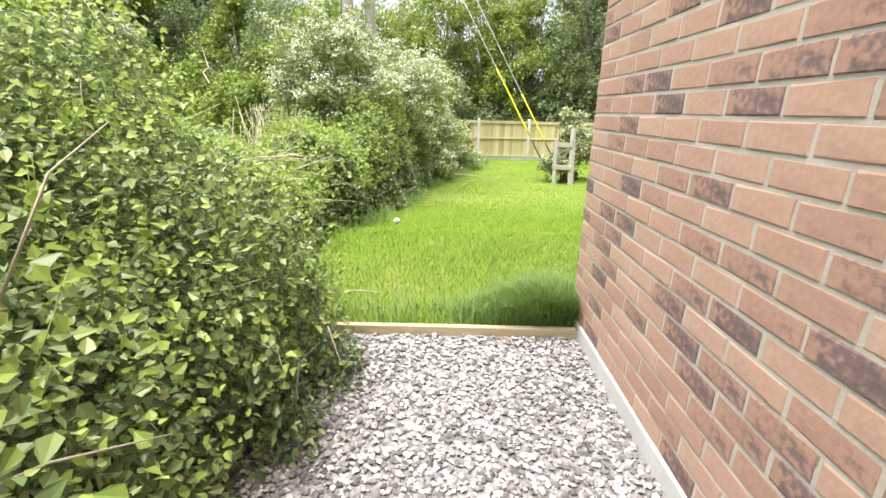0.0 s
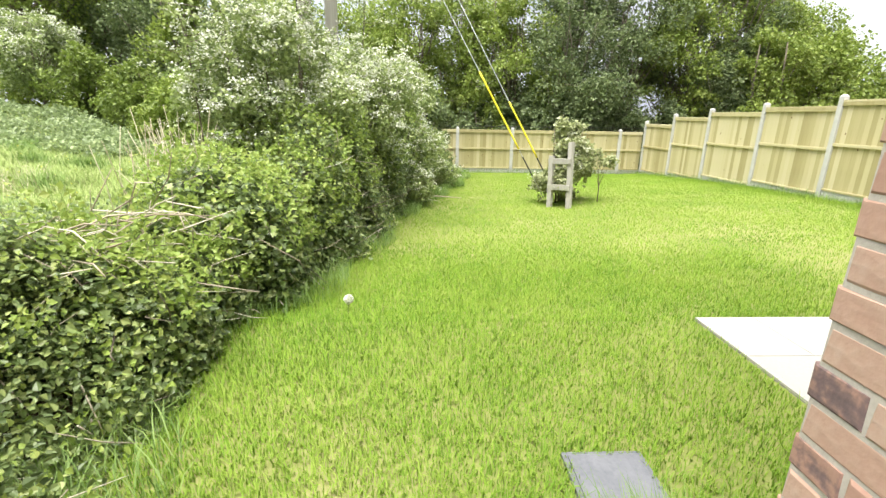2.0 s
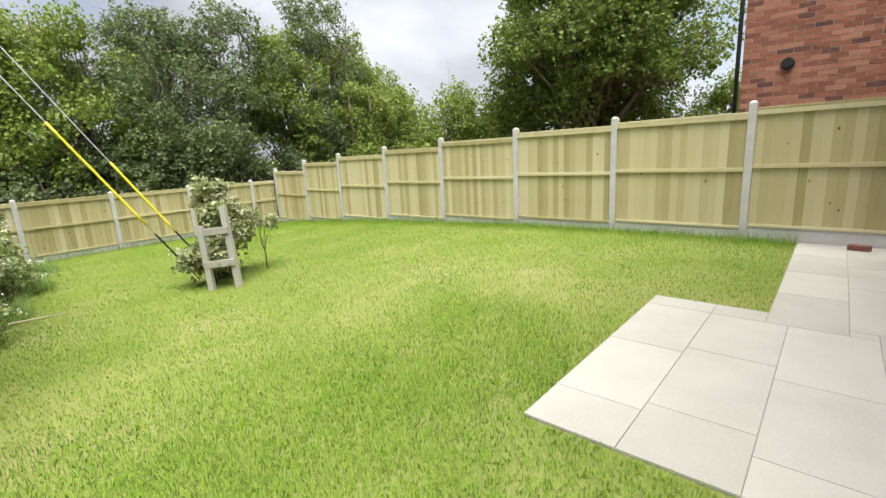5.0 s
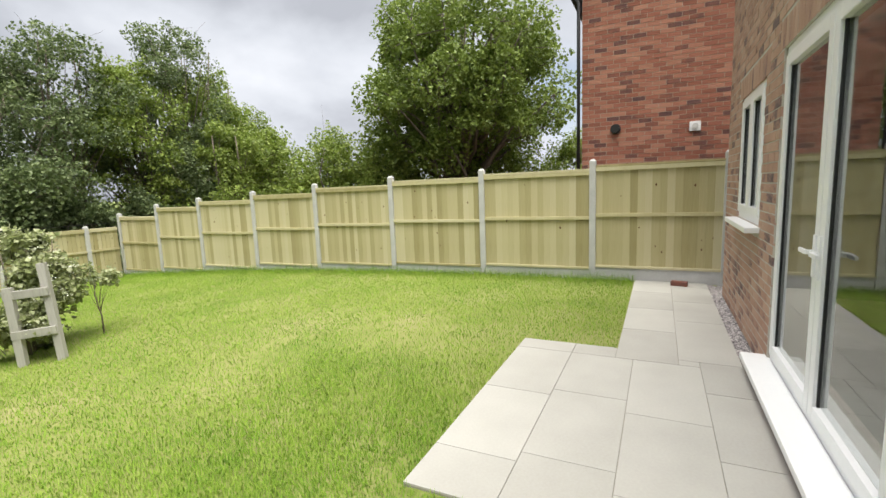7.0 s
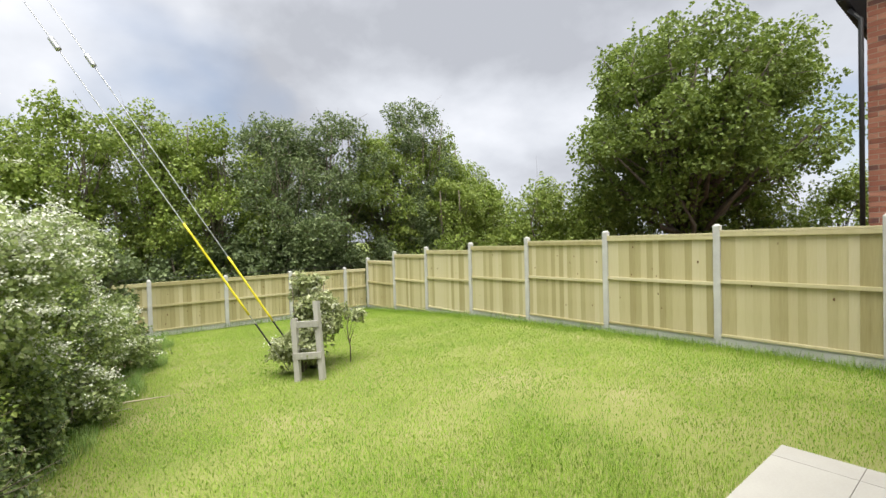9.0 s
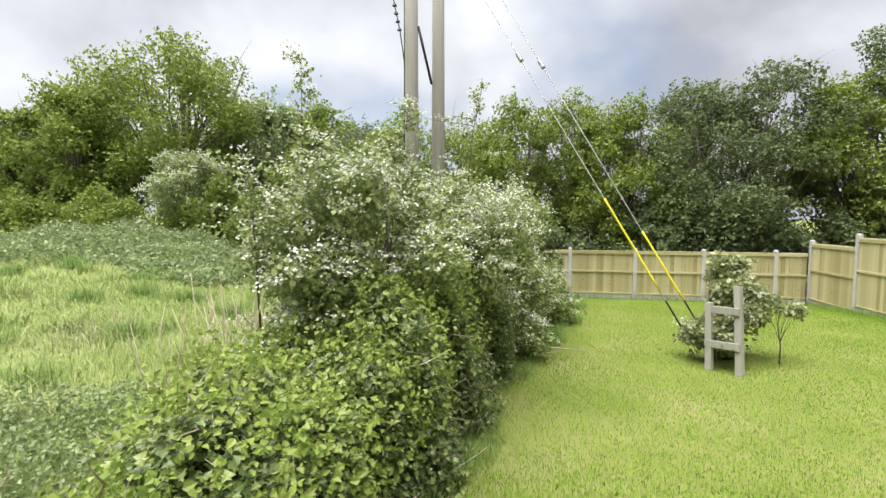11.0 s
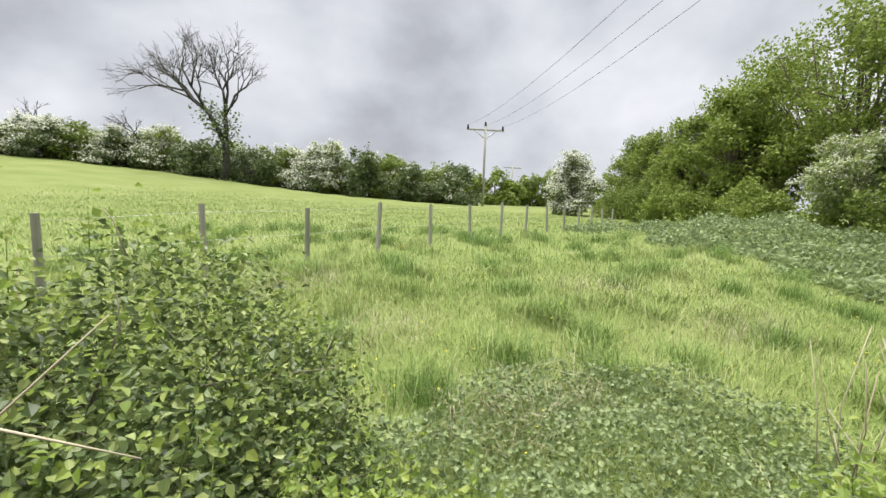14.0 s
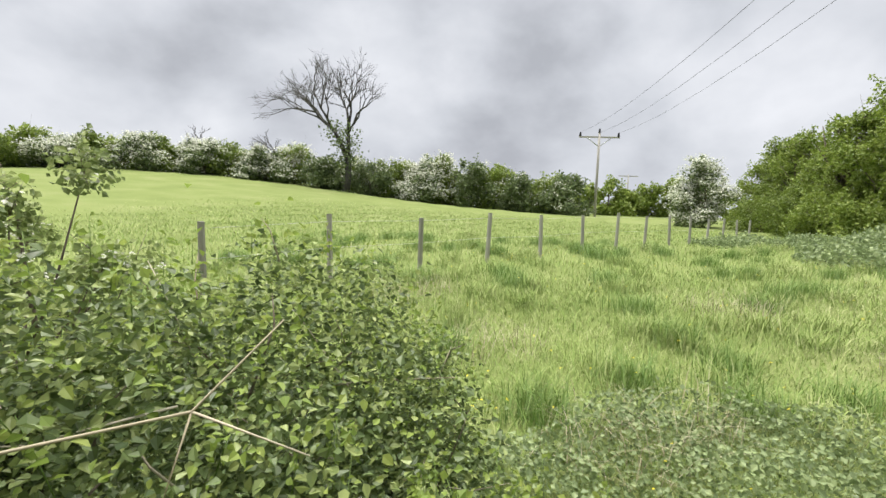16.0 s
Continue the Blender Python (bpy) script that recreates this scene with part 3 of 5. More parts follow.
stones("gravel", 21000, -1.75, -0.015, -4.2, -0.17, -0.016, 0.0115, 3, "grey and white angular gravel beside the brick wall")
stones("gravel", 3800, 3.5, 6.14, 0.005, 0.125, -0.016, 0.0105, 4, "narrow gravel strip between paving and house wall")
edge = boxed("edging_board", (-1.62, -0.016, -0.165, -0.125, -0.12, 0.035), M_EDGE, None, bevel=0.005)
tagged(edge, "weathered timber edging board between gravel and lawn", "edging")
cover = thing("drain_cover", "grey concrete inspection cover sunk in the lawn", "drain cover")
boxed("slab", (-0.17, 0.12, 0.46, 0.74, -0.06, 0.008), M_COVER, cover, bevel=0.008)
boxed("rim", (-0.19, 0.14, 0.44, 0.76, -0.08, 0.0), M_COVER, cover, bevel=0.006)


# ---- fences ----
POST_Y = (1.77, 3.68, 5.6, 7.54, 9.43, 11.36, 13.1, 14.86)
POST_TOP = (1.91, 1.86, 1.82, 1.75, 1.65, 1.55, 1.42, 1.19)
FX = 6.88


side_fence = thing("side_fence", "new timber panel fence with concrete posts stepping down the slope", "fence")
back_fence = thing("back_fence", "low timber panel fence with concrete posts along the garden end", "fence")


def fence_post(x, y, z0, top, group):
    bm = bmesh.new()
    box(bm, -0.05, 0.05, -0.05, 0.05, 0, top - z0, bevel=0.006)
    bmesh.ops.create_cone(bm, cap_ends=True, segments=4, radius1=0.066, radius2=0.03, depth=0.03,
                          matrix=Matrix.Translation((0, 0, top - z0 + 0.014)) @ Matrix.Rotation(math.pi / 4, 4, "Z"))
    p = part("post", bm, M_CONC, side_fence if "side" in group else back_fence, "grey concrete post")
    p.matrix_local = pose(x, y, z0)
    return p


def board_mesh(h, w, variant):
    key = ("board", round(h, 3), round(w, 3), variant)
    if key not in BRICK_MESH:
        bm = box(bmesh.new(), -w / 2, w / 2, -0.008, 0.008, 0, h)
        for v in bm.verts:
            if v.co.x > 0:
                v.co.y = 0.008 if v.co.y > 0 else 0.001
            elif v.co.y < 0:
                v.co.y -= 0.004
        me = bpy.data.meshes.new("board")
        bm.to_mesh(me)
        bm.free()
        me.materials.append(M_FENCE)
        BRICK_MESH[key] = me
    return BRICK_MESH[key]


def fence_panel(p0, p1, z0, z1, gb, group, seed):
    """A feather-edged panel between two posts, boards and rails on the garden side (local -y); gb: height of the gravel board."""
    rg = random.Random(seed)
    L = math.hypot(p1[0] - p0[0], p1[1] - p0[1]) - 0.1
    ang = math.degrees(math.atan2(p1[1] - p0[1], p1[0] - p0[0]))
    t = new("panel")
    t.parent = side_fence if "side" in group else back_fence
    t.matrix_local = pose((p0[0] + p1[0]) / 2, (p0[1] + p1[1]) / 2, z0, 0, 0, ang)
    H = z1 - z0
    boxed("gravel_board", (-L / 2, L / 2, -0.025, 0.025, -0.25, gb), M_CONC, t, "grey concrete gravel board", bevel=0.004)
    n = max(3, round(L / 0.105))
    w = L / n
    for k in range(n):
        ob = new("board", board_mesh(H - gb - 0.06, w + 0.012, 0))
        ob.parent = t
        ob.matrix_local = pose(-L / 2 + (k + 0.5) * w, rg.uniform(-0.003, 0.003), gb + 0.02 - rg.uniform(0, 0.012), 0, rg.uniform(-0.25, 0.25), 2.5 + rg.uniform(-1, 1))
    mid = gb + (H - gb) * 0.52
    for nm, a, b, d in (("bottom_rail", gb + 0.003, gb + 0.045, 0.03), ("middle_rail", mid - 0.028, mid + 0.028, 0.035), ("top_rail", H - 0.10, H - 0.035, 0.032)):
        boxed(nm, (-L / 2, L / 2, -0.012 - d, -0.012, a, b), M_FENCE, t, bevel=0.006)
    boxed("capping", (-L / 2, L / 2, -0.045, 0.03, H - 0.034, H), M_FENCE, t, bevel=0.006)
    if rg.random() < 0.9:
        for _ in range(rg.randrange(5, 12)):
            bm = bmesh.new()
            bmesh.ops.create_uvsphere(bm, u_segments=8, v_segments=5, radius=rg.uniform(0.007, 0.017), matrix=Matrix.Translation((rg.uniform(-L / 2 + .1, L / 2 - .1), -0.011, rg.uniform(gb + .15, H - .2))) @ Matrix.Diagonal((0.8, 0.3, 1.3, 1)))
            part("knot", bm, M_KNOT, t, "dark knot")


for y, tp in zip(POST_Y, POST_TOP):
    fence_post(FX, y, float(land(FX, y)) - 0.3, tp, "side fence posts")
ends = [-0.1] + list(POST_Y)
for k in range(8):
    y0, y1 = ends[k], ends[k + 1]
    low = float(land(FX, y1))
    tp = POST_TOP[min(k, 7)] - 0.07
    fence_panel((FX, y1), (FX, y0), low, tp, 0.17 if k else 0.2, "side fence panels", 10 + k)
fence_post(FX, -0.1, -0.3, 1.93, "side fence posts")
for k in range(4):
    fence_panel((FX, -0.1 - 1.9 * k), (FX, -2.0 - 1.9 * k), 0.0, 1.86, 0.17, "side fence panels", 40 + k)
    fence_post(FX, -2.0 - 1.9 * k, -0.3, 1.93, "side fence posts")
BY = 14.95
BX = (-1.45, 0.42, 2.29, 4.16, 6.03)
for x in BX:
    fence_post(x, BY, -0.9, 0.89, "back fence posts")
for k, (a, b) in enumerate(zip(BX, list(BX[1:]) + [6.86])):
    fence_panel((a, BY), (b, BY), -0.58, 0.84, 0.12, "back fence panels", 60 + k)
v, t = tubes([[((BX[0], BY + 0.03, 0.93), 0.007), ((2.3, BY + 0.03, 0.95), 0.007), ((6.8, BY + 0.03, 0.96), 0.007)]], 6)
tagged(arrays("fence_wire", v, t, M_BLACK), "taut dark wire run along the back fence top", "wire")


# ---- neighbouring house ----
NX, NY = 8.6, 2.2
neighbour = thing("neighbour_house", "red brick gable of the neighbouring new house", "house", (NX, NY, 0))
nb_wall = boxed("wall", (0.002, 5.5, -9.0, 0.0, -0.3, 5.25), M_MORTAR2, neighbour)
v, t = tubes([[((-0.05, 0.06, 0), 0.034), ((-0.05, 0.06, 4.95), 0.034), ((-0.02, 0.2, 5.15), 0.034)]], 10)
arrays("downpipe", v, t, M_BLACK, neighbour, "black plastic downpipe")
v, t = tubes([[((-0.25, 0.26, 5.28), 0.06), ((5.6, 0.26, 5.28), 0.06)]], 8)
arrays("gutter", v, t, M_BLACK, neighbour, "black gutter")
bm = bmesh.new()
for pts in (((-0.2, 0.3, 5.3), (5.7, 0.3, 5.3), (5.7, -4.4, 7.9), (-0.2, -4.4, 7.9)), ((5.7, -9.2, 5.3), (-0.2, -9.2, 5.3), (-0.2, -4.4, 7.9), (5.7, -4.4, 7.9))):
    f = bm.faces.new([bm.verts.new(c) for c in pts])
    bmesh.ops.solidify(bm, geom=[f], thickness=0.1)
part("roof", bm, M_ROOF, neighbour)
bm = bmesh.new()
f = bm.faces.new([bm.verts.new(c) for c in ((0.012, -0.02, 5.2), (0.012, -8.9, 5.2), (0.012, -4.4, 7.75))])
r = bmesh.ops.extrude_face_region(bm, geom=[f])
for g in r["geom"]:
    if isinstance(g, bmesh.types.BMVert):
        g.co.x += 0.25
part("gable", bm, M_BRICKR, neighbour)
bm = bmesh.new()
bmesh.ops.create_cone(bm, cap_ends=True, segments=16, radius1=0.07, radius2=0.065, depth=0.1, matrix=Matrix.Translation((-0.05, -0.62, 2.56)) @ Matrix.Rotation(math.pi / 2, 4, "Y"))
bmesh.ops.create_cone(bm, cap_ends=True, segments=16, radius1=0.095, radius2=0.095, depth=0.02, matrix=Matrix.Translation((-0.012, -0.62, 2.56)) @ Matrix.Rotation(math.pi / 2, 4, "Y"))
part("flue", bm, M_BLACK, neighbour, "round black flue outlet")
vent = boxed("vent", (-0.03, 0.0, -2.04, -1.86, 2.41, 2.58), M_UPVC, neighbour, "square white wall vent", bevel=0.008)
bm = bmesh.new()
bmesh.ops.create_cone(bm, cap_ends=True, segments=16, radius1=0.05, radius2=0.045, depth=0.02, matrix=Matrix.Translation((-0.035, -1.95, 2.495)) @ Matrix.Rotation(math.pi / 2, 4, "Y"))
part("grille", bm, M_CONC, vent)
loose = boxed("loose_brick", (-0.11, 0.11, -0.05, 0.05, 0, 0.065), M_BRICKR, None, bevel=0.006)
loose.matrix_world = pose(6.6, 0.5, 0.001, 0, 0, 80)
tagged(loose, "loose red brick lying on the paving by the fence", "brick")


# ---- stay wires and their timber guard ----
SZ = float(land(1.95, 7.5))
guard = thing("timber_guard", "weathered grey timber H-shaped guard beside the stay wires", "timber frame", (1.95, 7.5, SZ))
for nm, (px, py, h, lean) in {"a": (0.02, -0.06, 1.22, -8), "b": (-0.27, 0.2, 0.95, -5)}.items():
    p = boxed("post", (-0.043, 0.043, -0.043, 0.043, -0.3, h), M_OLDWOOD, guard, bevel=0.008)
    p.matrix_local = pose(px, py, 0, lean, 0, 0) @ pose(0, 0, 0, 0, 0, 42)
for z in (0.38, 0.86):
    p = boxed("rail", (-0.24, 0.20, -0.018, 0.018, -0.05, 0.05), M_OLDWOOD, guard, bevel=0.005)
    p.matrix_local = pose(-0.15, 0.03 + 0.12 * z, z, 0, -3, -43)
PA, PB = (-3.4, 10.5), (-2.93, 11.1)


def cable(name, a, b, r, mat, label, cat, sag=0.0, parent=None, sides=6):
    a, b = np.array(a, float), np.array(b, float)
    path = []
    for i in range(9):
        u = i / 8
        p = a + (b - a) * u
        p[2] -= sag * 4 * u * (1 - u)
        path.append((p, r))
    v, t = tubes([path], sides)
    ob = arrays(name, v, t, mat, parent, label if parent else "")
    return ob if parent else tagged(ob, label, cat)


for foot, head, g0, g1 in (((1.62, 7.95, SZ + 0.12), (PA[0] + 0.1, PA[1], 8.8), 0.10, 0.26), ((1.95, 8.25, SZ + 0.12), (PB[0] + 0.1, PB[1], 8.8), 0.08, 0.20)):
    st = thing("stay_wire", "galvanised stay wire with yellow guard tube", "stay wire", group="stay wires")
    f, h = np.array(foot), np.array(head)
    cable("rope", f, h, 0.008, M_STEEL, "", "", parent=st)
    cable("guard", f + (h - f) * g0, f + (h - f) * g1, 0.017, M_YELLOW, "yellow plastic tube", "", parent=st, sides=10)
    cable("turnbuckle", f + (h - f) * 0.045, f + (h - f) * 0.085, 0.014, M_BLACK, "dark turnbuckle", "", parent=st, sides=8)
    q0 = f + (h - f) * 0.54
    cable("insulator", q0, q0 + (h - f) * 0.018, 0.04, M_STEEL, "stay insulator", "", parent=st, sides=8)


# ---- utility poles ----
def pole(x, y, z0, h, r0, r1, label, cat="utility pole"):
    v, t = tubes([[((0, 0, -0.5), r0), ((0, 0, h * 0.5), (r0 + r1) / 2), ((0, 0, h), r1)]], 14)
    p = thing("utility_pole", label, cat, (x, y, z0))
    arrays("shaft", v, t, M_POLE, p)
    return p


for k, (px, py) in enumerate((PA, PB)):
    p = pole(px, py, -0.3, 10.2, 0.165, 0.125, "tall grey weathered wooden utility pole, one of a braced pair", "utility pole")
    if k == 0:
        boxed("brace", (-0.2, 0.9, -0.05, 0.05, 2.9, 3.0), M_OLDWOOD, p).rotation_euler = (0, 0, radians(52))
        v, t = tubes([[((0.15, 0.0, 6.2), 0.03), ((0.35, 0.45, 5.1), 0.03)]], 6)
        arrays("stay_arm", v, t, M_BLACK, p, "black iron brace")
        v, t = tubes([[((-0.17, -0.02, 0), 0.016), ((-0.14, -0.02, 9.0), 0.016)]], 6)
        arrays("conduit", v, t, M_BLACK, p, "black cable run down the pole")
        for j in range(7):
            bm = bmesh.new()
            bmesh.ops.create_cone(bm, cap_ends=True, segments=10, radius1=0.05, radius2=0.03, depth=0.045, matrix=Matrix.Translation((-0.42 + 0.035 * j, -0.2, 7.1 - 0.17 * j)))
            part("insulator", bm, M_BLACK, p, "dark ribbed insulator")
        v, t = tubes([[((-0.6, -0.3, 8.2), 0.012), ((-0.42, -0.2, 7.1), 0.012), ((-0.21, -0.15, 6.05), 0.012), ((-0.14, -0.05, 5.4), 0.012)]], 6)
        arrays("lead", v, t, M_BLACK, p, "black lead")
FAR = (-58.0, 15.0)
fz = float(land(*FAR))
far_pole = pole(FAR[0], FAR[1], fz, 10.0, 0.17, 0.13, "distant wooden pole with a crossarm and three insulators", "utility pole")
boxed("crossarm", (-0.06, 0.06, -2.4, 2.4, 9.35, 9.53), M_POLE, far_pole)
v, t = tubes([[((0, -1.4, 9.35), 0.05), ((0, 0, 8.3), 0.05)], [((0, 1.4, 9.35), 0.05), ((0, 0, 8.3), 0.05)]], 6)
arrays("brace", v, t, M_STEEL, far_pole)
for yy in (-2.25, 0.0, 2.25):
    bm = bmesh.new()
    bmesh.ops.create_cone(bm, cap_ends=True, segments=8, radius1=0.16, radius2=0.1, depth=0.5, matrix=Matrix.Translation((0, yy, 9.75 if yy else 10.2)))
    part("insulator", bm, M_BLACK, far_pole)
    cable("power_line", (FAR[0], FAR[1] + yy, fz + 10), (PA[0] - 0.3, PA[1] + yy * 0.45, 10.0), 0.009, M_BLACK, "overhead electric line between the poles", "power line", sag=1.2)
fp2 = pole(-110, 35, float(land(-110, 35)), 9.5, 0.17, 0.13, "far-off wooden pole with a crossarm above the hedgerow")
boxed("crossarm", (-0.08, 0.08, -2.2, 2.2, 9.0, 9.2), M_POLE, fp2)


# ---- hedge along the lawn ----
def fbm(P, scale, seed):
    """Cheap smooth noise from a few sines, about -1 to 1."""
    rg = np.random.default_rng(seed)
    s = np.zeros(len(P))
    for k in range(5):
        d = rg.normal(size=3)
        s += np.sin(P @ d * scale * (1 + 0.6 * k) + rg.random() * 6.28) / (1 + 0.5 * k)
    return s / 2.4


HEDGE_Y = [-6, -3, -1.8, -1.0, -0.4, 0.2, 0.5, 0.8, 1.1, 1.5, 1.9, 2.5, 3.2, 4.0, 5.0, 6.0, 7.5]
HEDGE_H = [1.6, 1.5, 1.36, 1.36, 1.42, 1.36, 1.2, 1.0, 0.8, 0.62, 0.64, 0.88, 1.04, 1.28, 1.6, 1.8, 1.7]
HEDGE_W = [0.95, 0.9, 0.9, 1.05, 1.25, 1.36, 1.32, 1.15, 0.8, 0.48, 0.44, 0.58, 0.72, 0.8, 0.8, 0.8, 0.8]



def hedge_points(n, y0, y1, rng, depth=0.2, lump=0.3, low=0.0, high=1.0):
    y = y0 + (y1 - y0) * rng.random(n)
    th = math.pi * (low + (high - low) * rng.random(n))
    w, H = np.interp(y, HEDGE_Y, HEDGE_W), np.interp(y, HEDGE_Y, HEDGE_H)
    xc = hedge_edge(y) - w + 0.12
    base = np.stack([xc, y, np.zeros(n)], 1)
    steep = 0.9 + 1.7 * smooth(1.4, 0.7, y) * smooth(-0.9, -0.2, y) * smooth(0.0, 0.5, np.cos(th)) + 0.5 * smooth(-0.2, -0.9, y) * smooth(0.0, 0.5, np.cos(th))
    d = np.stack([np.cos(th) * w, np.zeros(n), np.abs(np.sin(th)) ** steep * H], 1)
    f = 1 + lump * fbm(base + d, 3.2, 5) - depth * rng.exponential(1.0, n) * 0.6
    P = base + d * np.clip(f, 0.15, 1.4)[:, None]
    P[:, 1] += 0.1 * rng.normal(size=n)
    P[:, 2] += land(P[:, 0], P[:, 1])
    out = d / (np.linalg.norm(d, axis=1, keepdims=True) + 1e-6)
    return P, out


def sticks(n, y0, y1, rng, length, r, spread=1.0):
    paths = []
    P, out = hedge_points(n, y0, y1, rng, depth=0.45)
    for p, o in zip(P, out):
        d = o * 0.8 + rng.normal(size=3) * spread
        d = d / np.linalg.norm(d)
        ln = length * (0.5 + rng.random())
        mid = p + d * ln * 0.5 + rng.normal(size=3) * ln * 0.08
        paths.append([(p - d * ln * 0.3, r), (mid, r * 0.7), (p + d * ln * 0.9 + rng.normal(size=3) * ln * 0.08, r * 0.3)])
    return tubes(paths, 4)


rng = np.random.default_rng(11)
for nm, (y0, y1), n_leaf, size, lab in (("ivy_hedge", (-4.2, 1.5), 120000, 0.03, "dense unclipped ivy and elder hedge with glossy dark leaves"),
                                        ("ivy_hedge", (1.3, 5.2), 48000, 0.040, "low sprawling ivy-covered hedge edging the lawn"),
                                        ("bramble_hedge", (4.8, 8.2), 30000, 0.04, "tangled bramble and ivy hedge with dead stems")):
    hd = thing(nm, lab, "hedge", (0, 0, 0))
    P, out = hedge_points(n_leaf, y0, y1, rng)
    v, t = leaf_arrays(P, size, rng, LOBED if y0 > 1 and y1 < 6 else BROAD, up=0.5, outward=out * 0.8, spread=0.45)
    arrays("leaves", v, t, M_IVY, hd, kind="stuff")
    P, out = hedge_points(n_leaf // (9 if y0 < 1 else 4), y0, y1, rng, depth=-0.05, low=0.12)
    v, t = leaf_arrays(P + out * 0.03, size * 0.9, rng, BROAD, up=0.7, outward=out * 0.5, spread=0.5)
    arrays("young_leaves", v, t, M_IVYNEW, hd, "bright yellow-green new leaves", kind="stuff")
    v, t = sticks(420, y0, y1, rng, 0.26, 0.004)
    arrays("dead_stem_tangle", v, t, M_TWIG, hd, "bare dry stems", kind="stuff")
    v, t = sticks(120, y0, y1, rng, 0.3, 0.005, 0.6)
    arrays("branch_tangle", v, t, M_BARK, hd, kind="stuff")
    # upright young sprigs along the top
    P, out = hedge_points(int(75 * (y1 - y0)), y0, y1, rng, depth=0.0, low=0.2, high=0.8)
    paths, L = [], []
    for p, o in zip(P, out):
        sd = o * 0.5 + np.array([0.3 * rng.normal(), 0.3 * rng.normal(), 0.9])
        ln = 0.07 + 0.13 * rng.random()
        paths.append([(p, 0.002), (p + sd * ln, 0.001)])
        L.append(p + sd * ln * (0.25 + 0.8 * rng.random(11))[:, None] + rng.normal(size=(11, 3)) * 0.012)
    v, t = leaf_arrays(np.concatenate(L), size * 0.85, rng, LEAF, up=0.5, spread=0.5)
    arrays("sprig_leaves", v, t, M_IVYNEW, hd, "pale green leaves of young shoots", kind="stuff")
    v, t = tubes(paths, 3)
    arrays("sprig_tangle", v, t, M_LONG, hd, kind="stuff")
    # dark inner mass of old stems and shade leaves
    P, out = hedge_points(n_leaf // 3, y0, y1, rng, depth=0.75)
    v, t = leaf_arrays(P, size * 1.25, rng, LEAF, up=0.1)
    arrays("inner_leaves", v, t, M_IVY, hd, kind="stuff")

# forked dead twig and long stems lying on the hedge
tw = [[((-1.98, 0.0, 1.30), 0.005), ((-2.16, 0.30, 1.37), 0.0045), ((-2.28, 0.61, 1.42), 0.004), ((-2.36, 0.72, 1.55), 0.002)],
      [((-2.28, 0.61, 1.42), 0.0035), ((-2.27, 0.80, 1.37), 0.002)], [((-2.28, 0.61, 1.42), 0.003), ((-2.22, 0.60, 1.30), 0.0015)]]
tw = [[(p, r * 0.6) for p, r in path] for path in tw]
v, t = tubes(tw, 6)
tagged(arrays("dead_twig", v, t, M_STRAW), "pale forked dead twig resting on the ivy", "twig")
v, t = tubes([[((-3.3, 0.0, 0.97), 0.006), ((-3.6, 0.6, 0.96), 0.006), ((-3.75, 0.95, 0.94), 0.003)]], 6)
tagged(arrays("dead_stalk", v, t, M_STRAW), "long pale dead stalk lying over the nettles", "stalk")
v, t = tubes([[((-1.0, 7.7, -0.25), 0.014), ((-0.5, 7.85, -0.2), 0.012), ((0.0, 7.9, -0.24), 0.006)]], 6)
tagged(arrays("dead_stalk", v, t, M_STRAW), "pale dry branch lying on the lawn edge", "stalk")
paths = []
for _ in range(110):
    p = np.array([-2.4 - 0.5 * rng.random(), 1.3 + 0.9 * rng.random(), 0.4 + 0.35 * rng.random()])
    d = np.array([0.6 + 0.5 * rng.random(), -0.6 + 0.5 * rng.random(), 0.05 + 0.35 * rng.normal()])
    ln = 0.3 + 0.35 * rng.random()
    paths.append([(p, 0.004), (p + d * ln * 0.5 + rng.normal(size=3) * 0.03, 0.005), (p + d * ln + rng.normal(size=3) * 0.06, 0.002)])
v, t = tubes(paths, 4)
tagged(arrays("cut_branches", v, t, M_TWIG), "heap of pale dead cut branches on the hedge", "dead branches", kind="stuff")


